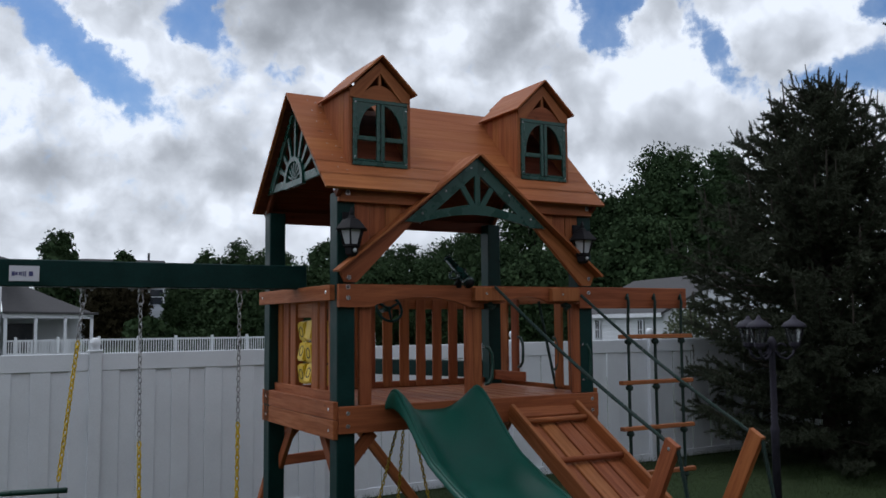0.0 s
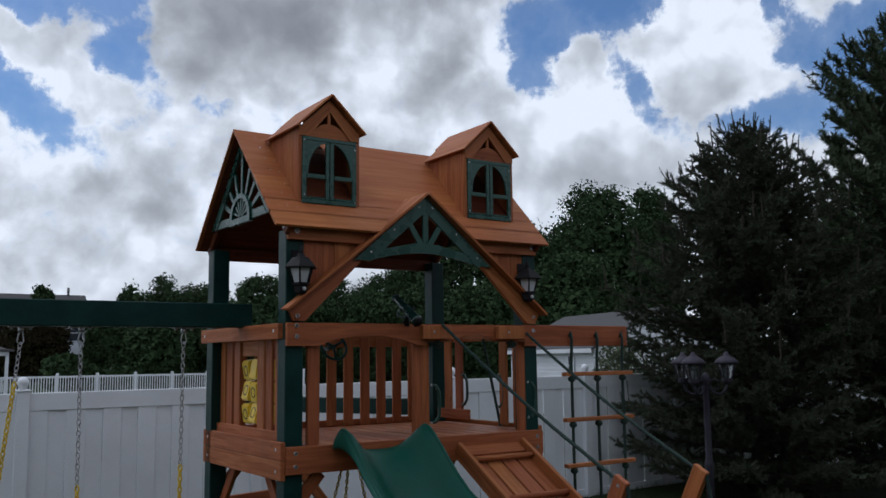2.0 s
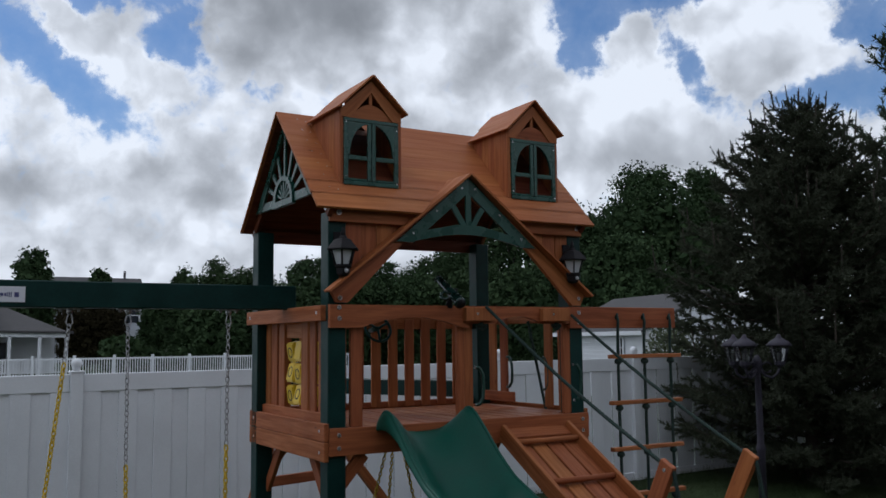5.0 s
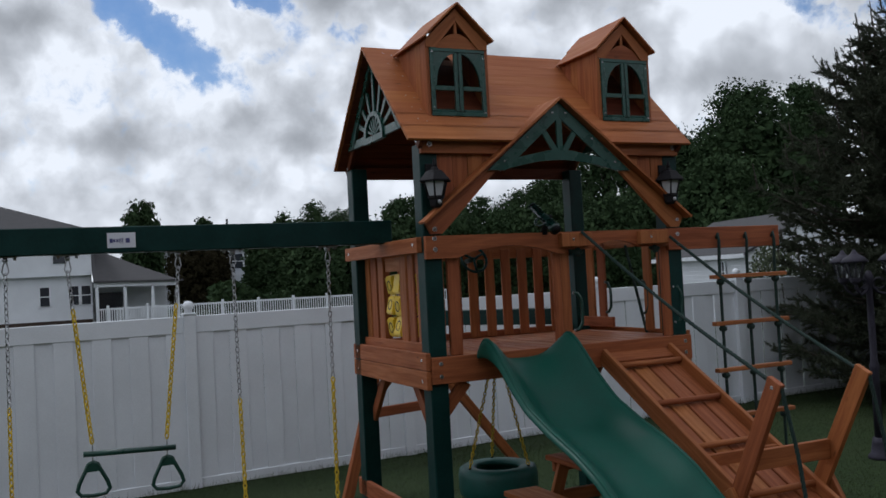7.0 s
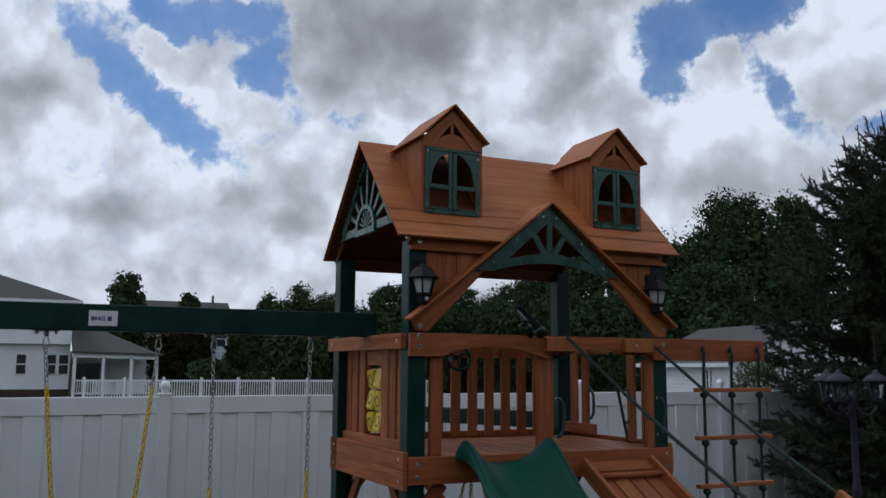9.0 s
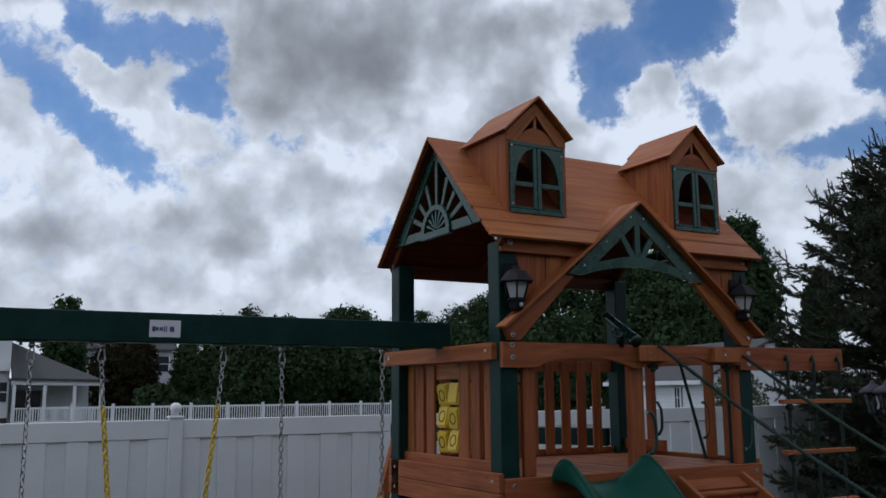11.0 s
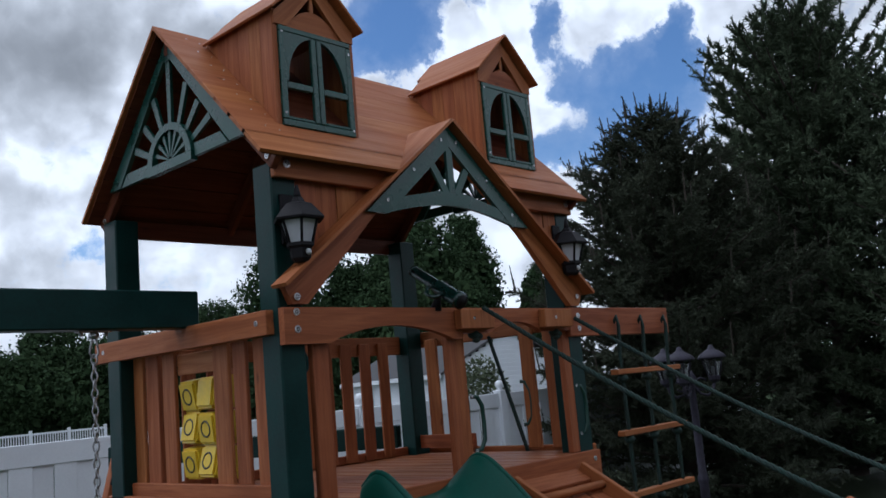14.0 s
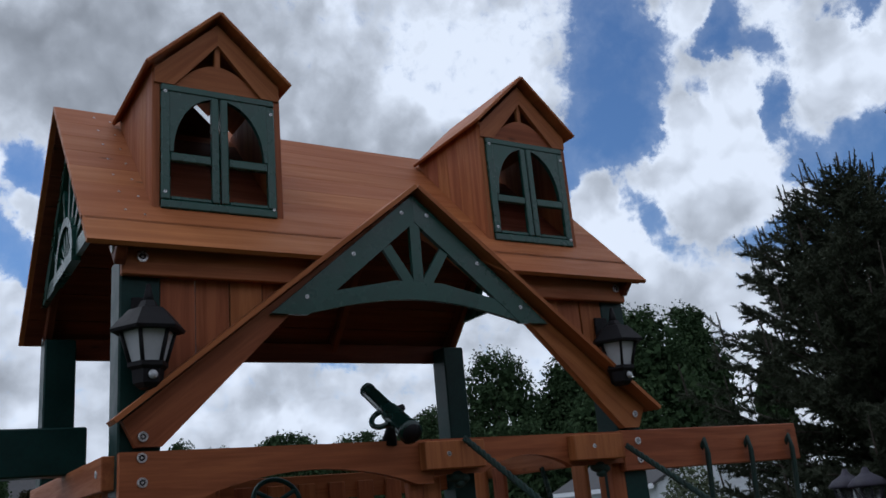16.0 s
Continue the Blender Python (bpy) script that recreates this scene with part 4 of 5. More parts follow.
# ---------------------------------------------------------------- climbing ramp with rope rails
def build_ramp():
    ramp_ob = thing("climbing_ramp", (1.57, -1.4, GROUND), "cedar climbing ramp with rungs and green rope handrails", "ramp")
    top, foot = Vector((0, -0.10, 1.345)), Vector((0, -2.72, -0.17))
    d = (foot - top).normalized()
    nrm = Vector((0, d.z, -d.y)).normalized()
    if nrm.z < 0:
        nrm = -nrm

    def at(x, s, lift=0.0):
        p = top + d * s + nrm * lift
        return Vector((x, p.y, p.z))

    full = (foot - top).length
    for x in (1.302, 1.888):
        board("side_rail", at(x, 0.0, -0.025), at(x, full, -0.025), 0.12, 0.034, ramp_ob, WOOD, (1, 0, 0))
    for x, w in ((1.385, 0.124), (1.525, 0.124), (1.665, 0.124), (1.805, 0.124)):
        board("ramp_board", at(x, 0.02, -0.045), at(x, full - 0.05, -0.045), w, 0.022, ramp_ob, WOOD, nrm)
    board("top_board", at(1.32, 0.045, -0.022), at(1.87, 0.045, -0.022), 0.11, 0.026, ramp_ob, WOOD, nrm)
    for s in (0.17, 0.625, 1.08, 1.535, 1.99, 2.445):
        tube("rung", [at(1.32, s, 0.0), at(1.87, s, 0.0)], 0.021, ramp_ob, WOOD, 10)
    # leaning posts that carry the ropes
    tops = {}
    for x in (1.265, 1.925):
        lo, hi = Vector((x, -1.40, 0.50)), Vector((x, -1.80, 1.29))
        if x > 1.5:
            lo, hi = Vector((x, -1.42, 0.55)), Vector((x, -1.81, 1.30))
        board("rope_post", lo - (hi - lo) * 0.28, hi, 0.105, 0.036, ramp_ob, WOOD, (1, 0, 0))
        board("stay", lo + Vector((0.036 if x > 1.5 else -0.036, 0, 0.12)), Vector((x + (0.036 if x > 1.5 else -0.036), -1.95, ground_z(x, 0))), 0.09, 0.034, ramp_ob, WOOD, (1, 0, 0))
        tops[x] = hi
        bolt((x + (0.019 if x > 1.5 else -0.019), hi.y + 0.02, hi.z - 0.04), (1 if x > 1.5 else -1, 0, 0), ramp_ob, 0.011)
    board("cross_board", (1.32, -1.135, 0.715), (1.87, -1.135, 0.715), 0.115, 0.034, ramp_ob)
    board("cross_board", (1.285, -1.53, 0.80), (1.905, -1.53, 0.80), 0.115, 0.034, ramp_ob)
    for x, start in ((1.265, (1.15, -0.14, 2.225)), (1.925, (1.93, -0.14, 2.168))):
        a, b = Vector(start), tops[x] + Vector((0, 0.02, -0.02))
        pts = [a + (b - a) * f - Vector((0, 0, 0.035 * math.sin(math.pi * f))) for f in np.linspace(0, 1, 14)]
        pts += [tops[x] + Vector((0, -0.03, -0.03)), Vector((x + 0.02, -1.90, 0.9)), Vector((x + 0.03, -2.0, 0.2)), Vector((x + 0.03, -2.02, ground_z(x, 0)))]
        twisted("rope", pts, 0.0125, ramp_ob, "dark green twisted rope")


build_ramp()


# ---------------------------------------------------------------- rope ladder
def build_rope_ladder():
    lad = thing("rope_ladder", (2.7, -0.08, GROUND), "rope ladder with cedar rungs hanging from the beam", "rope ladder")
    for z in (1.845, 1.482, 1.122, 0.765, 0.405):
        board("rung", (2.335, -0.10, z), (3.085, -0.10, z), 0.055, 0.032, lad, WOOD, (0, 0, 1))
    for x in (2.42, 2.70, 2.985):
        tube("rope", [(x, -0.058, 2.115), (x, -0.105, 2.18), (x, -0.112, 2.12), (x, -0.10, 1.95), (x, -0.10, 1.3), (x + 0.005, -0.10, 0.6), (x, -0.10, 0.05), (x + 0.01, -0.10, ground_z(x, 0))], 0.012, lad, ROPE, 8)
        for z in (1.845, 1.482, 1.122, 0.765, 0.405):
            bm = bmesh.new()
            bmesh.ops.create_icosphere(bm, subdivisions=2, radius=0.032, matrix=Matrix.Translation((x, -0.10, z - 0.04)) @ Matrix.Diagonal((1, 1, 0.85, 1)))
            part("knot", bm, ROPE, lad, smooth=True)


build_rope_ladder()


# ---------------------------------------------------------------- swing beam and swings
BEAM_Y = 0.66


def build_swing_beam():
    beam = thing("swing_beam", (-1.9, BEAM_Y, 2.22), "long dark green swing beam resting on the tower side rail", "swing beam")
    board("beam", (-4.0, BEAM_Y, 2.307), (-0.015, BEAM_Y, 2.307), 0.172, 0.11, beam, GREEN, (0, -1, 0), "", 0.006)
    lab = board("label_plate", (-1.99, BEAM_Y - 0.0565, 2.302), (-1.815, BEAM_Y - 0.0565, 2.302), 0.098, 0.003, beam, LABEL, (0, -1, 0), "pale label with a dark wordmark", 0.001)
    for k, (w, h) in enumerate(((0.019, 0.028), (0.014, 0.020), (0.011, 0.020), (0.006, 0.027), (0.006, 0.032), (0.006, 0.032), (0.026, 0.030))):
        x = -1.975 + (0, 0.021, 0.041, 0.055, 0.066, 0.077, 0.098)[k]
        board("wordmark_bar", (x, BEAM_Y - 0.0585, 2.300), (x + w, BEAM_Y - 0.0585, 2.300), h, 0.002, lab, INKBLUE, (0, -1, 0), "", 0)
    # end frame of the beam, resting on the lawn
    for s in (-1, 1):
        board("end_leg", (-3.80, BEAM_Y + s * 0.07, 2.36), (-3.86, BEAM_Y + s * 0.85, GROUND - 0.15), 0.11, 0.09, beam, GREEN, (-1, 0, 0), "", 0.006)
    board("end_brace", (-3.83, BEAM_Y - 0.46, 1.0), (-3.83, BEAM_Y + 0.46, 1.0), 0.09, 0.05, beam, WOOD, (-1, 0, 0))
    for x in HANG:
        hz = 2.221
        hanger = board("hanger", (x - 0.075, BEAM_Y, hz - 0.004), (x + 0.075, BEAM_Y, hz - 0.004), 0.045, 0.008, beam, STEEL, (0, 0, 1), "zinc swing hanger", 0.002)
        tube("pivot", [(x, BEAM_Y - 0.02, hz - 0.022), (x, BEAM_Y + 0.02, hz - 0.022)], 0.017, hanger, STEEL, 10)
        for dx in (-0.055, 0.055):
            tube("hanger_nut", [(x + dx, BEAM_Y, hz - 0.006), (x + dx, BEAM_Y, hz - 0.024)], 0.009, hanger, STEEL, 6)
        tube("clip", [Vector((x, BEAM_Y, hz - 0.03)) + Vector(v) for v in ((0, 0, 0), (0.010, 0, -0.008), (0.014, 0, -0.03), (0.020, 0, -0.065), (0.010, 0, -0.082), (0, 0, -0.086), (-0.010, 0, -0.082), (-0.020, 0, -0.065), (-0.012, 0, -0.025), (0, 0, 0))], 0.0045, hanger, STEEL, 6)


HANG = (-0.50, -1.18, -1.545, -2.23, -2.59, -3.27)
build_swing_beam()


def build_swing(x0, x1):
    sw = thing("belt_swing", ((x0 + x1) / 2, BEAM_Y, 0.3), "belt swing on steel chains with yellow sleeves", "swing", "swings on the beam")
    for x, dx in ((x0, -0.01), (x1, 0.02)):
        y = BEAM_Y
        chain("steel_chain", (x, y, 2.115), (x + dx * 0.4, y, 1.275 if x == x0 else 1.19), sw, STEEL)
        chain("yellow_chain", (x + dx * 0.4, y, 1.275 if x == x0 else 1.19), (x + dx, y, 0.40), sw, YELLOW, 0.036, 0.0065, "yellow plastic coated chain")
    pts = [Vector((x0 - 0.01 + (x1 - x0 + 0.03) * f, BEAM_Y, 0.40 - 0.17 * math.sin(math.pi * f))) for f in np.linspace(0, 1, 15)]
    bm = bmesh.new()
    rows = [[bm.verts.new(p + Vector((0, s * (0.03 + 0.05 * math.sin(math.pi * k / 14)), h))) for s, h in ((-1, 0), (1, 0), (1, -0.01), (-1, -0.01))] for k, p in enumerate(pts)]
    for a, b in zip(rows, rows[1:]):
        for k in range(4):
            bm.faces.new((a[k], a[(k + 1) % 4], b[(k + 1) % 4], b[k]))
    bm.faces.new(rows[0])
    bm.faces.new(rows[-1][::-1])
    part("seat", bm, DARKGREEN, sw)


build_swing(-0.50, -1.18)
build_swing(-2.59, -3.27)


def build_trapeze():
    tr = thing("trapeze_bar", (-1.89, BEAM_Y, 0.9), "trapeze bar with triangle rings on yellow chains", "trapeze")
    ends = ((-1.545, -1.665, 0.925), (-2.23, -2.125, 0.945))
    for x, bx, z in ends:
        chain("steel_chain", (x, BEAM_Y, 2.115), (x - (x - bx) * 0.2, BEAM_Y, 1.865), tr, STEEL)
        chain("yellow_chain", (x - (x - bx) * 0.2, BEAM_Y, 1.865), (bx, BEAM_Y, z + 0.06), tr, YELLOW, 0.036, 0.0065, "yellow plastic coated chain")
        tube("hook", [(bx, BEAM_Y, z + 0.065), (bx, BEAM_Y, z)], 0.004, tr, STEEL, 6)
        tube("link", [(bx, BEAM_Y, z - 0.012), (bx, BEAM_Y, z - 0.06)], 0.004, tr, STEEL, 6)
        cz = z - 0.06
        tri = [(0, 0), (0.028, -0.012), (0.045, -0.05), (0.085, -0.13), (0.098, -0.175), (0.075, -0.205), (0, -0.212), (-0.075, -0.205), (-0.098, -0.175), (-0.085, -0.13), (-0.045, -0.05), (-0.028, -0.012), (0, 0)]
        tube("ring", [(bx + u, BEAM_Y, cz + v) for u, v in tri], 0.013, tr, DARKGREEN, 8, "dark plastic triangle ring")
        plate("ring_gusset", [(bx - 0.03, cz - 0.01), (bx + 0.03, cz - 0.01), (bx + 0.05, cz - 0.06), (bx - 0.05, cz - 0.06)], 0.018, tr, front_at(BEAM_Y + 0.009), DARKGREEN)
    tube("bar", [(-2.18, BEAM_Y, 0.940), (-1.61, BEAM_Y, 0.918)], 0.018, tr, DARKGREEN, 12, "dark green coated bar")


build_trapeze()


# ---------------------------------------------------------------- tyre swing and its frame
def build_tyre():
    ty = thing("tyre_swing", (0.90, 0.84, 0.3), "green tyre swing on three yellow chains under the deck", "tyre swing")
    c = Vector((0.875, 0.84, 0.325))
    prof = [(0.17, 0.10), (0.20, 0.115), (0.27, 0.12), (0.305, 0.10), (0.315, 0.05), (0.315, -0.05), (0.305, -0.10), (0.27, -0.12), (0.20, -0.115), (0.17, -0.10), (0.19, -0.07), (0.27, -0.06), (0.27, 0.06), (0.19, 0.07)]
    sides = 36
    bm = bmesh.new()
    rings = [[bm.verts.new(c + Vector((r * math.cos(2 * math.pi * k / sides), r * math.sin(2 * math.pi * k / sides), h))) for r, h in prof] for k in range(sides)]
    for k in range(sides):
        a, b = rings[k], rings[(k + 1) % sides]
        for j in range(len(prof)):
            bm.faces.new((a[j], b[j], b[(j + 1) % len(prof)], a[(j + 1) % len(prof)]))
    part("tyre", bm, RUBBER, ty, smooth=True)
    for ang in (188, 308, 72):
        d = Vector((math.cos(radians(ang)), math.sin(radians(ang)), 0))
        p, hook = c + d * 0.265 + Vector((0, 0, 0.13)), Vector((0.90, 0.82, 1.315)) + d * 0.028
        chain("chain", hook, p, ty, YELLOW, 0.03, 0.005, "yellow plastic coated chain")
        tube("eye_bolt", [p, p - Vector((0, 0, 0.03))], 0.012, ty, BLACK, 8)
        tube("swing_hook", [hook, hook + Vector((0, 0, 0.09))], 0.010, ty, STEEL, 8)


build_tyre()


def build_back_frame():
    fr = thing("rear_beam_frame", (1.4, 2.4, GROUND), "dark green rear beam on a cedar A-frame behind the tower", "beam frame")
    a, b = Vector((1.99, 1.44, 1.545)), Vector((0.96, 3.28, 1.55))
    board("beam", a, b + (b - a) * 0.06, 0.15, 0.09, fr, GREEN, ((b - a).cross(Vector((0, 0, 1)))), "", 0.006)
    x = (b - a).cross(Vector((0, 0, 1))).normalized()
    across = Vector((1, 0.19, 0)).normalized()
    for s, foot in ((1, Vector((2.60, 3.70, GROUND - 0.05))), (-1, Vector((0.32, 3.10, GROUND - 0.05)))):
        head = b + across * (0.05 * s) + Vector((0, 0, 0.02))
        board("leg", head, foot, 0.10, 0.08, fr, WOOD, (0, -1, 0))
        mid = head + (foot - head) * 0.07
        board("bracket", head + (foot - head) * 0.01 - Vector((0, 0.05, 0)), head + (foot - head) * 0.12 - Vector((0, 0.05, 0)), 0.11, 0.008, fr, BLACK, (0, -1, 0))
    l, r = b + (Vector((0.32, 3.10, GROUND)) - b) * 0.5, b + (Vector((2.45, 3.70, GROUND)) - b) * 0.5
    board("cross_bar", l - Vector((0, 0.06, 0.07)), r - Vector((0, 0.06, 0.07)), 0.10, 0.036, fr, WOOD, (0, -1, 0))


build_back_frame()


# ---------------------------------------------------------------- picnic table
def build_picnic_table():
    pt = thing("picnic_table", (1.02, -0.45, GROUND), "small cedar picnic table under the slide", "picnic table")
    y0, y1 = 0.0, -1.0
    for k in range(3):
        board("table_board", (0.89 + 0.135 * k, y0, 0.64), (0.89 + 0.135 * k, y1, 0.64), 0.13, 0.034, pt, WOOD, (0, 0, 1))
    for x in (0.60, 1.50):
        board("bench", (x, y0 - 0.02, 0.44), (x, y1, 0.44), 0.26, 0.036, pt, WOOD, (0, 0, 1))
    for y in (-0.10, -0.88):
        board("bench_bearer", (0.49, y, 0.38), (1.60, y, 0.38), 0.085, 0.036, pt)
        board("table_bearer", (0.83, y, 0.59), (1.23, y, 0.59), 0.07, 0.036, pt)
        for s in (-1, 1):
            board("leg", (1.025 + s * 0.13, y - 0.038, 0.62), (1.025 + s * 0.42, y - 0.038, ground_z(1.1, 0) - 0.02), 0.085, 0.036, pt)


build_picnic_table()


# ---------------------------------------------------------------- vinyl fence
FENCE_Y = 4.75
FENCE_X = (-11.3, -8.7, -6.1, -3.5, -0.90, 1.68, 4.54, 7.02, 9.62, 12.22, 14.8)


def build_fence():
    fence = thing("vinyl_fence", (1.7, FENCE_Y, GROUND), "white vinyl privacy fence with ball caps on the posts", "fence", kind="structure")

    def base(x):
        return ground_z(x, FENCE_Y) - 0.02

    def top(x):
        return 1.675 + 0.003 * x

    for x in FENCE_X:
        z = top(x) + 0.012
        post = board("fence_post", (x, FENCE_Y, base(x) - 0.1), (x, FENCE_Y, z), 0.128, 0.128, fence, VINYL, (0, -1, 0), "", 0.004)
        board("post_cap", (x, FENCE_Y, z), (x, FENCE_Y, z + 0.025), 0.15, 0.15, post, VINYL, (0, -1, 0), "", 0.008)
        lathe("ball", [(0.03, 0.0), (0.045, 0.008), (0.03, 0.02), (0.05, 0.04), (0.062, 0.075), (0.05, 0.112), (0.02, 0.132)], post, VINYL, Matrix.Translation((x, FENCE_Y, z + 0.024)), 16)
    for a, b in zip(FENCE_X, FENCE_X[1:]):
        x0, x1 = a + 0.064, b - 0.064
        panel = board("top_rail", (x0, FENCE_Y, top(x0) - 0.095), (x1, FENCE_Y, top(x1) - 0.095), 0.19, 0.055, fence, VINYL, (0, -1, 0), "", 0.006)
        board("bottom_rail", (x0, FENCE_Y, base(x0) + 0.07), (x1, FENCE_Y, base(x1) + 0.07), 0.12, 0.055, fence, VINYL, (0, -1, 0), "", 0.006)
        n = round((x1 - x0) / 0.193)
        w = (x1 - x0) / n
        for k in range(n):
            x = x0 + w * (k + 0.5)
            y = FENCE_Y + (0.004 if k % 2 else -0.014)
            board("fence_board", (x, y, base(x) + 0.12), (x, y, top(x) - 0.17), w - 0.004 if k % 2 else w + 0.008, 0.012, panel, VINYL, (0, -1, 0), "", 0.004)


build_fence()


# ---------------------------------------------------------------- garden lamp post
def build_lamp_post():
    px, py = 5.40, 1.06
    g = ground_z(px, py)
    lamp = thing("lamp_post", (px, py, g), "dark metal garden lamp post with three lantern heads", "lamp post")
    lathe("base", [(0.12, 0.0), (0.12, 0.03), (0.09, 0.06), (0.075, 0.16), (0.06, 0.22)], lamp, BRONZE, Matrix.Translation((px, py, g)), 12)
    lathe("pole", [(0.045, 0.2), (0.042, 0.9), (0.05, 0.93), (0.05, 0.96), (0.036, 1.0), (0.032, 1.8), (0.05, 1.84), (0.05, 1.87), (0.02, 1.93)], lamp, BRONZE, Matrix.Translation((px, py, g)), 12)
    for ang, r, up in ((-38, 0.235, 0.0), (140, 0.235, 0.0), (192, 0.25, 0.0)):
        d = Vector((math.cos(radians(ang)), math.sin(radians(ang)), 0))
        o = Vector((px, py, g))
        pts = [o + d * (r * f) + Vector((0, 0, 1.76 + h)) for f, h in ((0.1, 0.02), (0.35, -0.05), (0.65, -0.07), (0.9, -0.02), (1.0, 0.06))]
        tube("arm", pts, 0.014, lamp, BRONZE, 8)
        tube("scroll", ring_pts(o + d * (r * 0.42) + Vector((0, 0, 1.80)), d, (0, 0, 1), 0.055, 14, 0.4, 5.2), 0.009, lamp, BRONZE, 6)
        m = Matrix.Translation(o + d * r + Vector((0, 0, 1.83)))
        head = lathe("lantern_head", [(0.025, -0.03), (0.055, 0.0), (0.06, 0.03), (0.055, 0.04)], lamp, BRONZE, m, 8, "", False)
        lathe("glass", [(0.056, 0.04), (0.096, 0.20)], head, CLEAR, m, 8, "clear ribbed glass", False)
        lathe("bulb", [(0.012, 0.04), (0.022, 0.09), (0.014, 0.13)], head, FROST, m, 8)
        lathe("hood", [(0.128, 0.195), (0.132, 0.21), (0.10, 0.245), (0.05, 0.275), (0.03, 0.29), (0.014, 0.325)], head, BRONZE, m, 12)
        for k in range(8):
            a = 2 * math.pi * k / 8
            v = Vector((math.cos(a), math.sin(a), 0))
            tube("rib", [m.translation + v * 0.058 + Vector((0, 0, 0.035)), m.translation + v * 0.100 + Vector((0, 0, 0.205))], 0.005, head, BRONZE, 5)


CLEAR, ct, cb = material("lamp_glass")
finish(ct, cb, (0.26, 0.27, 0.28), 0.2)
cb.inputs["Transmission Weight"].default_value = 0.85
build_lamp_post()


# ---------------------------------------------------------------- trees


def unit(v):
    return v / np.maximum(np.linalg.norm(v, axis=-1, keepdims=True), 1e-9)


def blades(roots, ways, length, width, rng):
    """Thin three-cornered blades from roots along ways."""
    side = unit(np.cross(ways, rng.normal(size=ways.shape)))
    a, b = roots - side * width[:, None] / 2, roots + side * width[:, None] / 2
    return np.stack([a, b, roots + ways * length[:, None]], 1)


def conifer(name, at, height, radius, most, label, seed, leaf, shoots=0.6, open_top=False, crown_base=0.012, full=1.0, per=70, needle=0.075, exponent=0.85, ragged=1.0, fat=0.24, tiers=1.0, leaders=0.0):
    rng = np.random.default_rng(seed)
    tree = thing(name, at, label, "tree")
    base = Vector(at)
    tube("trunk", [base + Vector((0, 0, -0.2)), base + Vector((0.03, 0, height * 0.4)), base + Vector((0, 0.03, height * 0.97))], [0.055 * height ** 0.5, 0.04 * height ** 0.5, 0.012], tree, BARK, 10)
    roots, ways, lens = [], [], []
    limbs = bmesh.new()
    z = crown_base * height
    o = np.array(at)
    while z < height * 0.985:
        f = z / height
        reach = min(most, radius * max(0.03, (1 - f) ** exponent)) * (1 + ragged * rng.uniform(-0.18, 0.12))
        n = int(rng.integers(5, 8) if f < 0.8 else rng.integers(3, 6))
        a0 = rng.uniform(0, 6.28)
        for k in range(n):
            a = a0 + 6.283 * k / n + rng.uniform(-0.3, 0.3)
            ln = reach * (1 + ragged * rng.uniform(-0.25, 0.15))
            rise = rng.uniform(-0.10, 0.25) + 0.75 * f ** 2 + (0.25 if open_top else 0)
            d = np.array([math.cos(a), math.sin(a), rise])
            p0 = o + [0, 0, z]
            mid = p0 + d * ln * 0.55
            tip = p0 + d * ln + [0, 0, ln * rng.uniform(0.0, 0.22)]
            tube_bm(limbs, [p0, mid, tip], [0.012 + 0.012 * ln, 0.008 + 0.006 * ln, 0.003], 4, caps=False)
            # side twigs with needles
            m = max(3, int(ln * 11 * full))
            for j in range(m):
                g = rng.uniform(0.12, 1.0) if ln > 0.5 else rng.uniform(0.0, 1.0)
                c = p0 + (mid - p0) * g / 0.55 if g < 0.55 else mid + (tip - mid) * (g - 0.55) / 0.45
                tw = unit(d * rng.uniform(0.5, 1.1) + np.array([-d[1], d[0], 0]) * rng.choice([-1, 1]) * rng.uniform(0.3, 1.0) + rng.normal(size=3) * 0.36 + [0, 0, rng.uniform(-0.2, 0.35) + (0.35 if open_top else 0.0)])
                tl = rng.uniform(0.14, 0.34) * (0.7 + 0.5 * (1 - g)) * min(1.0, 0.45 + ln)
                cnt = int(per * tl / 0.25)
                s = rng.uniform(0, 1, cnt)
                r = c + tw * (tl * s)[:, None]
                w = unit(tw * rng.uniform(0.6, 1.2, (cnt, 1)) + rng.normal(size=(cnt, 3)) * 0.55)
                roots.append(r)
                ways.append(w)
                lens.append(rng.uniform(0.6, 1.15, cnt) * needle)
            if leaders and f > 0.25 and rng.uniform() < leaders:
                # a thin upright leader beyond the needles
                tall = rng.uniform(0.16, 0.42)
                lean = tip + np.array([d[0] * 0.12, d[1] * 0.12, 1.0]) * tall
                tube_bm(limbs, [tip, (tip + lean) / 2, lean], [0.011, 0.009, 0.006], 4, caps=False)
                r = tip + (lean - tip) * rng.uniform(0, 0.75, 30)[:, None]
                roots.append(r)
                ways.append(unit(rng.normal(size=(30, 3)) + [0, 0, 0.9]))
                lens.append(rng.uniform(0.5, 0.8, 30) * needle)
            if rng.uniform() < shoots:
                cnt = int(per * 0.7)
                up = unit(np.array([d[0] * 0.35, d[1] * 0.35, 1.0]) + rng.normal(size=3) * 0.15)
                tl = rng.uniform(0.12, 0.30)
                r = tip + up * (tl * rng.uniform(0, 1, cnt))[:, None]
                roots.append(r)
                ways.append(unit(up * 1.0 + rng.normal(size=(cnt, 3)) * 0.45))
                lens.append(rng.uniform(0.6, 1.0, cnt) * needle * 0.8)
        z += rng.uniform(0.11, 0.17) * (1.25 if f < 0.5 else 0.9) * tiers
    part("branch_frame", limbs, BARK, tree, smooth=True)
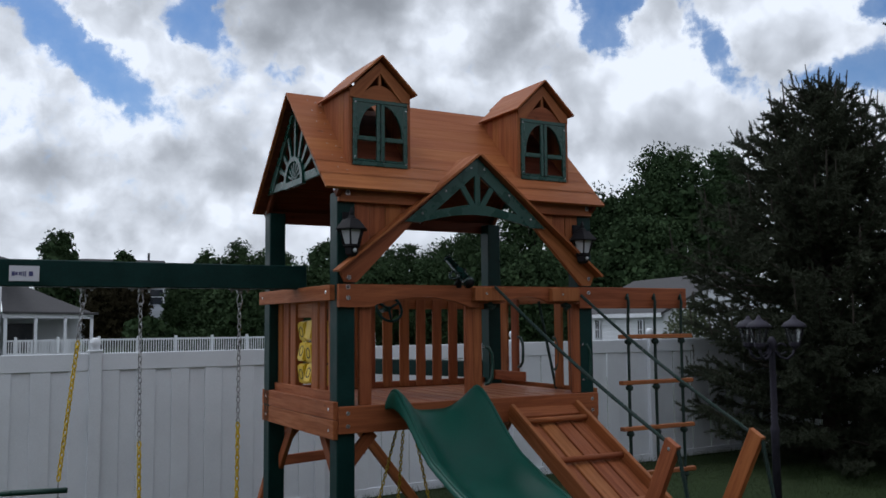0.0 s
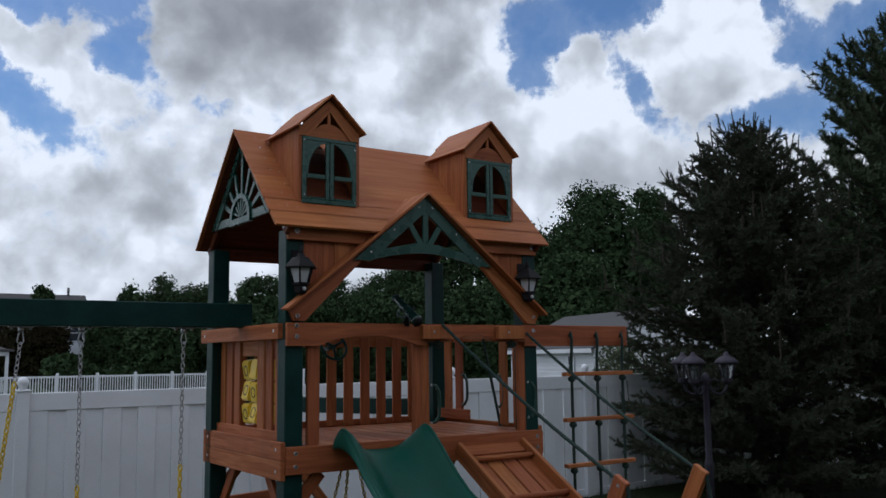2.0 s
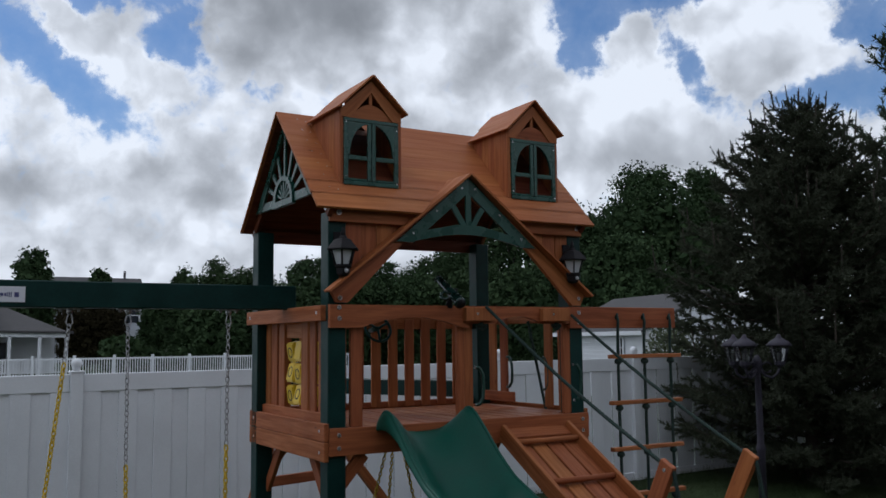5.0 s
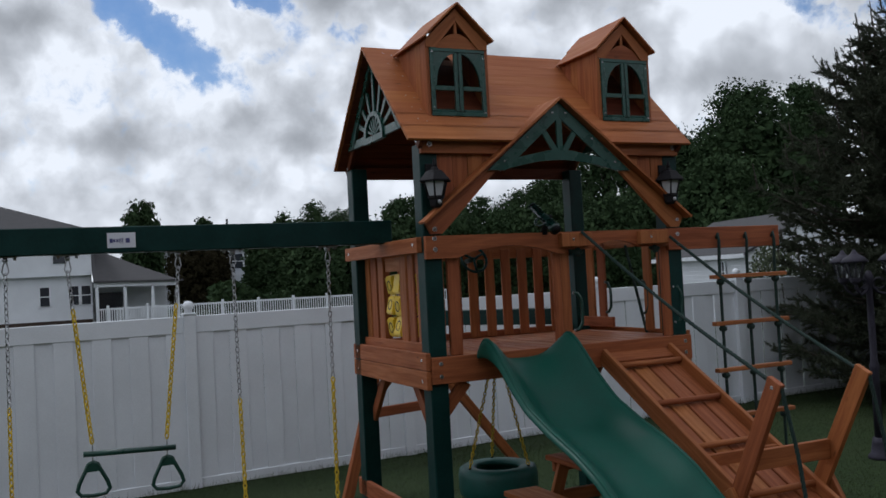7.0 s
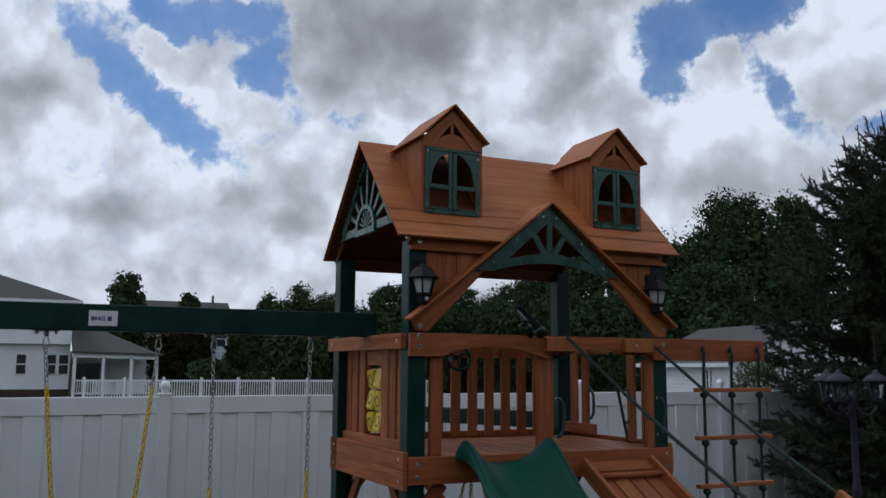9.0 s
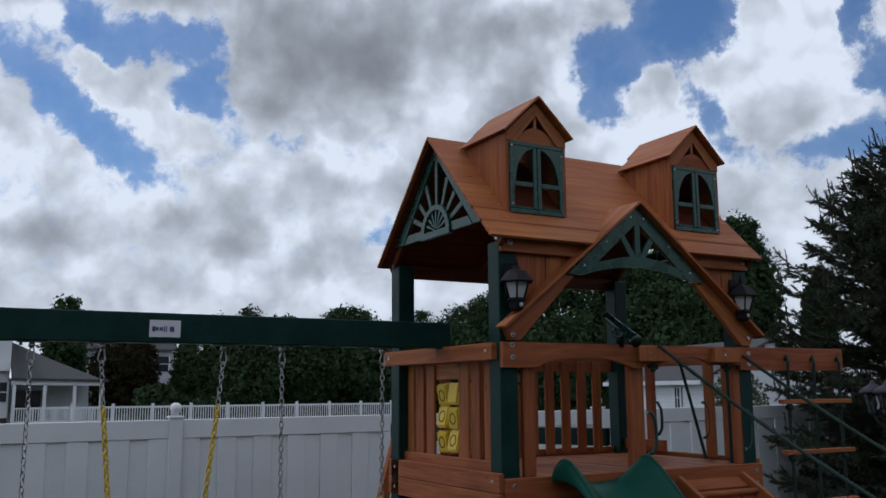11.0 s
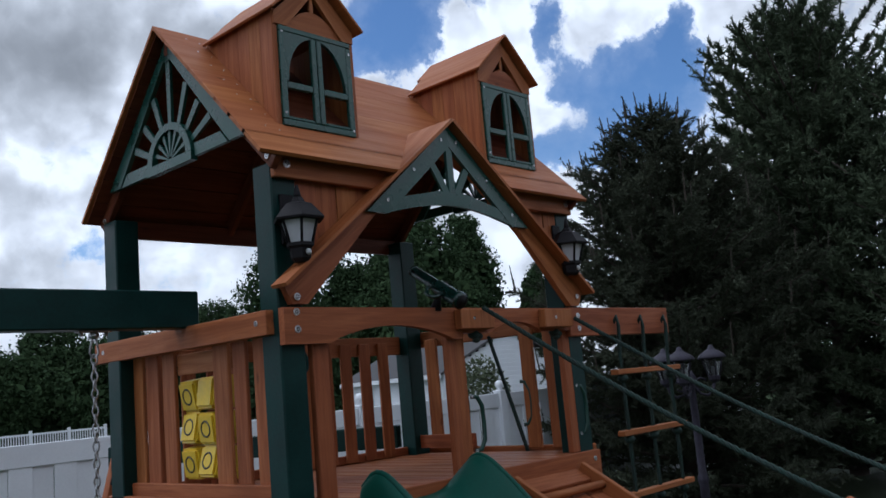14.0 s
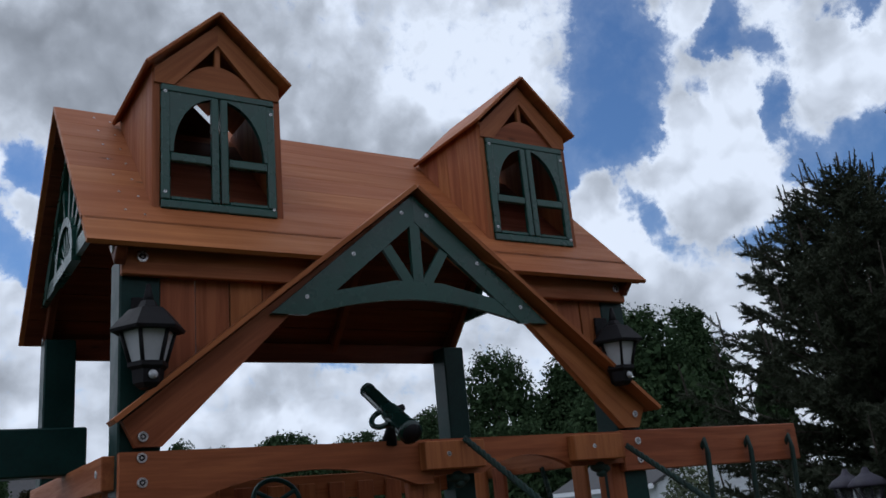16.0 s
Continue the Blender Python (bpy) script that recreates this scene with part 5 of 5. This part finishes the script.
    roots, ways, lens = np.concatenate(roots), np.concatenate(ways), np.concatenate(lens)
    tri = blades(roots, ways, lens, np.full(len(lens), needle * fat), rng)
    put("crown", quads_mesh("crown", tri, leaf), None, tree)
    return tree


def broadleaf(name, at, height, radius, label, seed, leaf, leaf_size=0.24, count=9000, trunk_share=0.22):
    """A trunk, limbs, and leaves in uneven clumps."""
    rng = np.random.default_rng(seed)
    tree = thing(name, at, label, "tree", "trees beyond the fence")
    o = Vector(at)
    bm = bmesh.new()
    tube_bm(bm, [o + Vector((0, 0, -0.3)), o + Vector((0.1, 0, height * 0.3)), o + Vector((0, 0.1, height * 0.8))], [0.035 * height, 0.024 * height, 0.006 * height], 8)
    centres, sizes = [], []
    for k in range(84):
        f = rng.uniform(trunk_share, 0.97)
        span = radius * math.sin(math.pi * min(1, (f - trunk_share) / (1 - trunk_share) * 0.80 + 0.16)) ** 0.7
        a, r = rng.uniform(0, 6.283), span * math.sqrt(rng.uniform(0.05, 1.0)) * 0.85
        c = Vector((r * math.cos(a), r * math.sin(a), f * height))
        centres.append(c)
        sizes.append(radius * rng.uniform(0.12, 0.31))
        if k < 14:
            root = Vector((0, 0, height * max(0.18, f - 0.3)))
            tube_bm(bm, [o + root, o + (root + c) / 2 + Vector((0, 0, -0.02 * height)), o + c], [0.010 * height, 0.006 * height, 0.002 * height], 5, caps=False)
    part("trunk", bm, BARK, tree, smooth=True)
    cs = np.array([c[:] for c in centres])
    pick = rng.integers(0, len(cs), count)
    d = unit(rng.normal(size=(count, 3)))
    rad = np.array(sizes)[pick] * (0.22 + 0.95 * rng.uniform(0, 1, count) ** 0.7) * (1 + 0.25 * np.sin(d[:, 0] * 7 + pick) * np.sin(d[:, 2] * 6 + pick))
    p = cs[pick] + d * rad[:, None] * [1, 1, 0.85]
    body = rng.uniform(0, 1, count) < 0.30       # leaves between the clumps
    lump = 1 + 0.10 * np.sin(d[:, 0] * 5 + seed) + 0.10 * np.sin(d[:, 1] * 6 + d[:, 2] * 5 + seed)
    shell = d * (rng.uniform(0.55, 1.0, count) * lump)[:, None] * [radius * 0.92, radius * 0.92, height * 0.5]
    p = np.where(body[:, None], shell + [0, 0, height * 0.5], p)
    off = (p - [0, 0, height * 0.5]) / [radius, radius, height * 0.5]
    size = np.linalg.norm(off, axis=1)
    pull = np.where(size > 1.0, (1.0 + 0.7 * (size - 1.0)) / np.maximum(size, 1e-6), 1.0)[:, None]
    p = (p - [0, 0, height * 0.5]) * pull + [0, 0, height * 0.5]
    p[:, 2] = np.maximum(p[:, 2], 0.1)
    p = p + np.array(at)
    n1 = unit(rng.normal(size=(count, 3)) + d * 0.6)
    u = unit(np.cross(n1, rng.normal(size=(count, 3))))
    v = np.cross(n1, u)
    inner = body & (rng.uniform(0, 1, count) < 0.38)
    p = np.where(inner[:, None], np.array(at) + [0, 0, height * 0.5] + (p - np.array(at) - [0, 0, height * 0.5]) * 0.86, p)
    s = (leaf_size * rng.uniform(0.6, 1.3, count) * np.where(inner, 2.6, 1.0))[:, None]
    quad = np.stack([p - u * s, p - v * s * 0.55, p + u * s, p + v * s * 0.55], 1)
    put("crown", quads_mesh("crown", quad, leaf), None, tree)
    return tree


conifer("spruce_tree", (9.0, 3.15, -0.08), 5.58, 3.35, 2.0, "dense dark spruce standing inside the fence", 3, NEEDLES, shoots=0.35, per=80, full=2.9, exponent=0.88, needle=0.062, ragged=0.45, fat=0.22, tiers=0.72, leaders=0.42)
conifer("pine_tree", (12.5, 2.2, -0.08), 7.35, 2.9, 2.7, "tall dark pine with upturned shoots beside the spruce", 5, PINE, shoots=0.9, open_top=True, per=44, needle=0.12, exponent=0.50, full=2.0, fat=0.22)
conifer("pine_tree", (11.2, -0.8, -0.08), 5.4, 3.0, 2.6, "smaller dark pine filling in beside the lamp post", 8, PINE, shoots=0.8, open_top=True, per=44, needle=0.11, exponent=0.45, full=2.2, fat=0.24)

EYE = (-2.4, -5.5)


def away(az, d):
    return (EYE[0] + d * math.sin(radians(az)), EYE[1] + d * math.cos(radians(az)), -0.1)


# azimuth from the lawn, distance, top elevation, spread in degrees
def far_trees():
    rows = [
        (43.6, 60, 10.7, 4.6), (35.2, 64, 8.8, 3.7), (39.8, 61, 8.2, 2.9), (47.0, 66, 10.4, 2.4), (50.9, 60, 6.9, 1.1), (58.5, 66, 8.0, 3.8), (64, 62, 9.0, 6.0), (31.5, 72, 5.8, 3.0), (30.0, 78, 5.1, 3.2), (26.4, 82, 4.8, 2.8),
        (22.3, 70, 5.0, 3.0), (18.3, 80, 4.4, 2.4), (16.4, 76, 4.9, 2.2), (14.4, 74, 4.5, 1.5), (12.7, 90, 3.1, 1.3), (10.0, 84, 3.3, 1.1), (8.3, 84, 2.9, 1.6), (20.0, 64, 3.6, 2.8), (16.3, 62, 2.9, 2.4), (25.0, 62, 3.9, 3.0), (29, 60, 4.3, 2.8), (33, 58, 4.6, 3.0),
        (36, 52, 4.6, 3.2), (42, 54, 6.2, 4.0),
    ]
    for k, (a, d, e, s) in enumerate(rows):
        top = 2.0 + d * math.tan(radians(e + 0.2)) + 0.1
        wide = d * math.tan(radians(s))
        kind = LEAVES_BROWN if a in (8.3, 10.0) else LEAVES
        broadleaf("broadleaf_tree", away(a, d), top, wide, "bronze leaved tree beyond the picket fence" if kind is LEAVES_BROWN else "full green broadleaf tree beyond the fence", 20 + k, kind, 0.12, 34000 if a > 36 and e > 6 else 20000 if wide > 3 else 14000, 0.06)
    conifer_far = [(5.7, 96, 5.6, 1.45), (9.4, 100, 4.6, 0.9)]
    for k, (a, d, e, s) in enumerate(conifer_far):
        broadleaf("broadleaf_tree", away(a, d), 2.0 + d * math.tan(radians(e + 0.05)), d * math.tan(radians(s)), "dense upright green tree behind the houses", 60 + k, LEAVES, 0.17, 14000, 0.04)


far_trees()


# ---------------------------------------------------------------- shrub by the shed
def build_shrub(at, size, seed):
    rng = np.random.default_rng(seed)
    sh = thing("shrub", at, "leafy green shrub by the shed", "shrub")
    bm = bmesh.new()
    for k in range(9):
        a = rng.uniform(0, 6.28)
        tube_bm(bm, [at, Vector(at) + Vector((math.cos(a) * size * 0.25, math.sin(a) * size * 0.25, size * 0.8)), Vector(at) + Vector((math.cos(a) * size * 0.4, math.sin(a) * size * 0.4, size * rng.uniform(1.2, 1.8)))], [0.03, 0.02, 0.006], 5, caps=False)
    part("stems", bm, BARK, sh)
    n = 2800
    d = unit(rng.normal(size=(n, 3)))
    p = d * (size * (0.35 + 0.3 * rng.uniform(0, 1, n)))[:, None] * [1, 1, 1.7] + np.array(at) + [0, 0, size * 1.05]
    u = unit(rng.normal(size=(n, 3)))
    v = unit(np.cross(u, rng.normal(size=(n, 3))))
    s = (0.07 * rng.uniform(0.6, 1.3, n))[:, None]
    put("leaves", quads_mesh("leaves", np.stack([p - u * s, p - v * s * 0.5, p + u * s, p + v * s * 0.5], 1), SHRUB), None, sh)


build_shrub((15.6, 12.6, -0.08), 1.25, 4)
build_shrub((20.3, 12.2, -0.08), 1.1, 9)


# ---------------------------------------------------------------- shed beyond the fence
def clad_wall(parent, p0, p1, z0, z1, lap=0.14, gable=0.0, mat=None):
    """A wall of lapped boards from p0 to p1, rising to a gable."""
    a, b = Vector((*p0, 0)), Vector((*p1, 0))
    d = (b - a).normalized()
    out = d.cross(Vector((0, 0, 1)))
    ln = (b - a).length
    z = z0
    while z < z1 + gable - 0.02:
        h = min(lap, z1 + gable - z)
        inset = 0.0 if z + h <= z1 else (z + h - z1) / max(gable, 1e-6) * ln / 2
        if ln - 2 * inset > 0.1:
            m = along(a + d * inset + Vector((0, 0, z + h / 2)), b - d * inset + Vector((0, 0, z + h / 2)), out)
            put("siding_board", box_mesh(round(ln - 2 * inset, 2), h + 0.01, 0.05, mat or SIDING, 0), None, parent, m @ Matrix.Rotation(radians(9), 4, "X"))
        z += lap
    return d, out


WINDOWS_AT = (0.23, 0.74)


def build_shed():
    shed = thing("garden_shed", (18.5, 17.0, -0.08), "white clapboard shed with a grey shingle roof", "shed")
    corner, far, right = (18.1, 16.32), (19.7, 22.8), (22.7, 14.87)
    zb, ze, gb = -0.1, 2.30, 1.20
    clad_wall(shed, far, corner, zb, ze)
    clad_wall(shed, corner, right, zb, ze, gable=gb)
    back = (far[0] + right[0] - corner[0], far[1] + right[1] - corner[1])
    clad_wall(shed, right, back, zb, ze)
    clad_wall(shed, back, far, zb, ze, gable=gb)
    f, c, r, b = (Vector((*p, ze)) for p in (far, corner, right, back))
    rf, rc = (f + b) / 2 + Vector((0, 0, gb)), (c + r) / 2 + Vector((0, 0, gb))
    out = (c - f).normalized() * 0.2
    for lo0, lo1 in ((f, c), (b, r)):
        side = (lo0 - (rf - Vector((0, 0, gb)))).normalized() * 0.22 + Vector((0, 0, -0.15))
        bm = bmesh.new()
        q = [lo0 - out + side, lo1 + out + side, rc + out, rf - out]
        vs = [bm.verts.new(p + Vector((0, 0, h))) for h in (0.10, 0.02) for p in q]
        for idx in ((0, 1, 2, 3), (7, 6, 5, 4), (0, 4, 5, 1), (1, 5, 6, 2), (2, 6, 7, 3), (3, 7, 4, 0)):
            bm.faces.new([vs[k] for k in idx])
        part("roof_slope", bm, SHINGLE, shed)
        board("eave_trim", lo0 - out + side + Vector((0, 0, 0.02)), lo1 + out + side + Vector((0, 0, 0.02)), 0.14, 0.04, shed, SIDING, (-0.97, 0.24, 0), "", 0)
    nrm = Vector((-0.971, 0.24, 0))
    for fr in WINDOWS_AT:
        p = Vector((*corner, 0)).lerp(Vector((*far, 0)), fr) + nrm * 0.06
        w = board("window", p + Vector((0, 0, 1.35)), p + Vector((0, 0, 2.0)), 0.34, 0.03, shed, PANE, nrm, "small dark shed window", 0)
        d = (Vector((*far, 0)) - Vector((*corner, 0))).normalized()
        for o in (-0.2, 0.2):
            board("window_frame", p + d * o + nrm * 0.02 + Vector((0, 0, 1.3)), p + d * o + nrm * 0.02 + Vector((0, 0, 2.05)), 0.07, 0.03, w, SIDING, nrm, "", 0)
        board("glazing_bar", p + nrm * 0.03 + Vector((0, 0, 1.35)), p + nrm * 0.03 + Vector((0, 0, 2.0)), 0.025, 0.02, w, SIDING, nrm, "", 0)
        board("glazing_bar", p - d * 0.17 + nrm * 0.03 + Vector((0, 0, 1.68)), p + d * 0.17 + nrm * 0.03 + Vector((0, 0, 1.68)), 0.025, 0.02, w, SIDING, nrm, "", 0)


build_shed()


# ---------------------------------------------------------------- picket fence far off
def build_pickets():
    y, x0, x1 = 42.0, 0.6, 19.5
    pk = thing("picket_fence", (9, y, -0.1), "low white picket fence across the next garden", "fence", "far pickets", "structure")
    g = -0.05
    n = int((x1 - x0) / 1.85)
    for k in range(n + 1):
        x = x0 + (x1 - x0) * k / n
        board("picket_post", (x, y, g), (x, y, 1.46), 0.13, 0.13, pk, VINYL, (0, -1, 0), "", 0.01)
    for z in (0.35, 1.28):
        board("picket_rail", (x0, y, z), (x1, y, z), 0.09, 0.05, pk, VINYL, (0, -1, 0), "", 0)
    m = int((x1 - x0) / 0.125)
    for k in range(m):
        x = x0 + (x1 - x0) * (k + 0.5) / m
        board("picket", (x, y, 0.2), (x, y, 1.34), 0.045, 0.03, pk, VINYL, (0, -1, 0), "", 0)


build_pickets()


# ---------------------------------------------------------------- neighbouring houses
def gable_roof(parent, x0, x1, y0, y1, z, rise, over=0.5, axis="x"):
    """Two shingled slopes; the ridge runs along the axis."""
    if axis == "x":
        ym = (y0 + y1) / 2
        sides = [[(x0 - over, y0 - over, z - 0.25), (x1 + over, y0 - over, z - 0.25), (x1 + over, ym, z + rise), (x0 - over, ym, z + rise)], [(x1 + over, y1 + over, z - 0.25), (x0 - over, y1 + over, z - 0.25), (x0 - over, ym, z + rise), (x1 + over, ym, z + rise)]]
    else:
        xm = (x0 + x1) / 2
        sides = [[(x0 - over, y1 + over, z - 0.25), (x0 - over, y0 - over, z - 0.25), (xm, y0 - over, z + rise), (xm, y1 + over, z + rise)], [(x1 + over, y0 - over, z - 0.25), (x1 + over, y1 + over, z - 0.25), (xm, y1 + over, z + rise), (xm, y0 - over, z + rise)]]
    for q in sides:
        bm = bmesh.new()
        vs = [bm.verts.new(Vector(p) + Vector((0, 0, h))) for h in (0.2, 0.0) for p in q]
        for idx in ((0, 1, 2, 3), (7, 6, 5, 4), (0, 4, 5, 1), (1, 5, 6, 2), (2, 6, 7, 3), (3, 7, 4, 0)):
            bm.faces.new([vs[k] for k in idx])
        part("roof_slope", bm, SHINGLE, parent)


def far_window(parent, x, y, z0, z1, w):
    win = board("window", (x, y, z0), (x, y, z1), w, 0.06, parent, PANE, (0, -1, 0), "", 0)
    for o in (-w / 2 - 0.05, w / 2 + 0.05):
        board("window_frame", (x + o, y - 0.03, z0 - 0.1), (x + o, y - 0.03, z1 + 0.1), 0.11, 0.06, win, SIDING, (0, -1, 0), "", 0)
    board("window_bar", (x - w / 2, y - 0.04, (z0 + z1) / 2), (x + w / 2, y - 0.04, (z0 + z1) / 2), 0.07, 0.05, win, SIDING, (0, -1, 0), "", 0)


def build_house():
    hs = thing("neighbour_house", (-8, 66, -0.1), "white two-storey house with a grey roof and a covered porch", "house")
    x0, x1, y0, y1, g = -17.0, 0.9, 63.0, 73.0, -0.1
    for z0, z1, yy in ((g, 3.5, y0), (3.5, 6.1, y0 - 0.5)):
        bm = bmesh.new()
        bmesh.ops.create_cube(bm, size=1.0, matrix=Matrix.Translation(((x0 + x1) / 2, (yy + y1) / 2, (z0 + z1) / 2)) @ Matrix.Diagonal((x1 - x0, y1 - yy, z1 - z0, 1)))
        part("wall", bm, SIDING, hs)
    e, ym, top = 6.55, (y0 + y1) / 2, 9.9
    for q in ([(x0, y0 - 1, e), (x1 + 0.6, y0 - 1, e), (x1 - 9.0, ym, top), (x0, ym, top)], [(x1 + 0.6, y0 - 1, e), (x1 + 0.6, y1 + 0.6, e), (x1 - 9.0, ym, top)], [(x1 + 0.6, y1 + 0.6, e), (x0, y1 + 0.6, e), (x0, ym, top), (x1 - 9.0, ym, top)]):
        bm = bmesh.new()
        bm.faces.new([bm.verts.new(p) for p in q])
        slab = bmesh.ops.extrude_face_region(bm, geom=bm.faces[:])
        for v in [g for g in slab["geom"] if isinstance(g, bmesh.types.BMVert)]:
            v.co.z -= 0.3
        part("roof_slope", bm, SHINGLE, hs)
    board("gutter", (x0, y0 - 1.05, 6.4), (x1 + 0.6, y0 - 1.05, 6.4), 0.3, 0.12, hs, SIDING, (0, -1, 0), "", 0)
    for x in (-0.3, 0.5, -2.2, -6.0):
        far_window(hs, x, y0 - 0.05, 1.45, 2.75, 0.6)
    for x in (-1.2, -5.5):
        far_window(hs, x, y0 - 0.55, 4.4, 5.6, 0.8)
    board("foundation", (x0, y0 - 0.06, 0.12), (x1, y0 - 0.06, 0.12), 0.5, 0.1, hs, MULCH, (0, -1, 0), "", 0)
    # porch
    px1 = 6.6
    bm = bmesh.new()
    q = [(0.9, 60.4, 2.86), (px1 + 0.3, 60.4, 2.75), (px1 + 0.3, 66.5, 2.9), (0.9, 66.5, 5.6)]
    vs = [bm.verts.new(Vector(p) + Vector((0, 0, h))) for h in (0.15, 0.0) for p in q]
    for idx in ((0, 1, 2, 3), (7, 6, 5, 4), (0, 4, 5, 1), (1, 5, 6, 2), (2, 6, 7, 3), (3, 7, 4, 0)):
        bm.faces.new([vs[k] for k in idx])
    part("porch_roof", bm, SHINGLE, hs)
    board("porch_beam", (0.9, 60.7, 2.72), (px1, 60.7, 2.62), 0.28, 0.2, hs, SIDING, (0, -1, 0), "", 0)
    for x in (1.1, 2.95, 4.8, px1 - 0.1):
        board("porch_post", (x, 60.7, -0.1), (x, 60.7, 2.6), 0.2, 0.2, hs, SIDING, (0, -1, 0), "", 0)
    bm = bmesh.new()
    bmesh.ops.create_cube(bm, size=1.0, matrix=Matrix.Translation((3.7, 67.0, 1.5)) @ Matrix.Diagonal((5.6, 0.3, 3.2, 1)))
    part("porch_wall", bm, SIDING, hs)
    board("porch_door", (2.4, 66.8, 0.0), (2.4, 66.8, 2.2), 1.7, 0.1, hs, PANE, (0, -1, 0), "", 0)
    for z in (0.15, 1.02):
        board("porch_rail", (1.0, 60.6, z), (px1, 60.6, z), 0.09, 0.06, hs, SIDING, (0, -1, 0), "", 0)
    for k in range(40):
        x = 1.05 + (px1 - 1.05) * k / 39
        board("baluster", (x, 60.6, 0.15), (x, 60.6, 1.0), 0.05, 0.04, hs, SIDING, (0, -1, 0), "", 0)


build_house()


GREYSIDING = make_plain("pale_grey_siding", (0.36, 0.38, 0.42), 0.6, 0.08, 0.6)


def build_far_house():
    fh = thing("far_house", (14, 112, -0.1), "pale house half hidden behind the trees", "house")
    bm = bmesh.new()
    bmesh.ops.create_cube(bm, size=1.0, matrix=Matrix.Translation((16.0, 112, 3.6)) @ Matrix.Diagonal((11, 8, 7.4, 1)))
    part("wall", bm, GREYSIDING, fh)
    gable_roof(fh, 10.5, 21.5, 108, 116, 7.3, 2.8, 0.5, "x")
    bm = bmesh.new()
    bmesh.ops.create_cube(bm, size=1.0, matrix=Matrix.Translation((19.8, 106, 1.8)) @ Matrix.Diagonal((2.2, 4, 3.8, 1)))
    part("wing", bm, GREYSIDING, fh)
    far_window(fh, 17.0, 107.9, 4.6, 6.4, 1.6)
    far_window(fh, 20.2, 107.9, 4.6, 6.4, 1.6)
    tube("vent_pipe", [(20.0, 112, 9.5), (20.0, 112, 11.2)], 0.15, fh, SHINGLE, 8)


build_far_house()


# ---------------------------------------------------------------- hedge bank behind the picket fence
def build_hedge():
    rng = np.random.default_rng(12)
    n = 26000
    x = rng.uniform(-2, 60, n)
    y = 56 + rng.uniform(0, 4, n) - 0.10 * np.maximum(0, x - 20)
    top = 2.3 + 0.7 * np.sin(x * 0.35) + 0.4 * np.sin(x * 1.3 + 1)
    keep = x > 8.5
    z = rng.uniform(0, 1, n) ** 0.6 * top
    p = np.stack([x, y, z], 1)[keep]
    n = len(p)
    u = unit(rng.normal(size=(n, 3)))
    v = unit(np.cross(u, rng.normal(size=(n, 3))))
    s = (0.26 * rng.uniform(0.6, 1.3, n))[:, None]
    ob = put("hedge", quads_mesh("hedge", np.stack([p - u * s, p - v * s * 0.5, p + u * s, p + v * s * 0.5], 1), LEAVES), None, None)
    tagged(ob, "dark green hedge along the far gardens", "hedge", kind="stuff")


build_hedge()


# ---------------------------------------------------------------- unseen wall added at the camera's back, blocks low sky light
def build_back_wall():
    bm = bmesh.new()
    # never in view; darkens the faces turned towards the camera
    bmesh.ops.create_cube(bm, size=1.0, matrix=Matrix.Translation((-1, -13.2, 3.0)) @ Matrix.Diagonal((34, 0.3, 6.6, 1)))
    wall = part("wall_south", bm, BRICKWALL, None)
    tagged(wall, "plain brown wall added out of view to block low sky light", "wall", kind="structure")


BRICKWALL = make_plain("brown_wall", (0.20, 0.15, 0.12), 0.85, 0.2, 2.0, 0.003)
build_back_wall()


# ---------------------------------------------------------------- grass
def build_grass():
    rng = np.random.default_rng(2)
    n = 150000
    x, y = rng.uniform(-3.5, 9.0, n), rng.uniform(-2.8, 4.7, n)
    z = np.array([ground_z(a, 0) for a in x]) - 0.01
    tall = (y > 4.55) & (rng.uniform(0, 1, n) < 0.7)
    p = np.stack([x, y, z], 1)
    w = unit(rng.normal(size=(n, 3)) * 0.35 + [0, 0, 1])
    ln = rng.uniform(0.02, 0.045, n) * np.where(tall, 3.0, 1.0)
    ob = put("grass_blades", quads_mesh("grass_blades", blades(p, w, ln, np.full(n, 0.005), rng), BLADES), None, None)
    tagged(ob, "short uneven blades of lawn grass", "grass", kind="stuff")


build_grass()
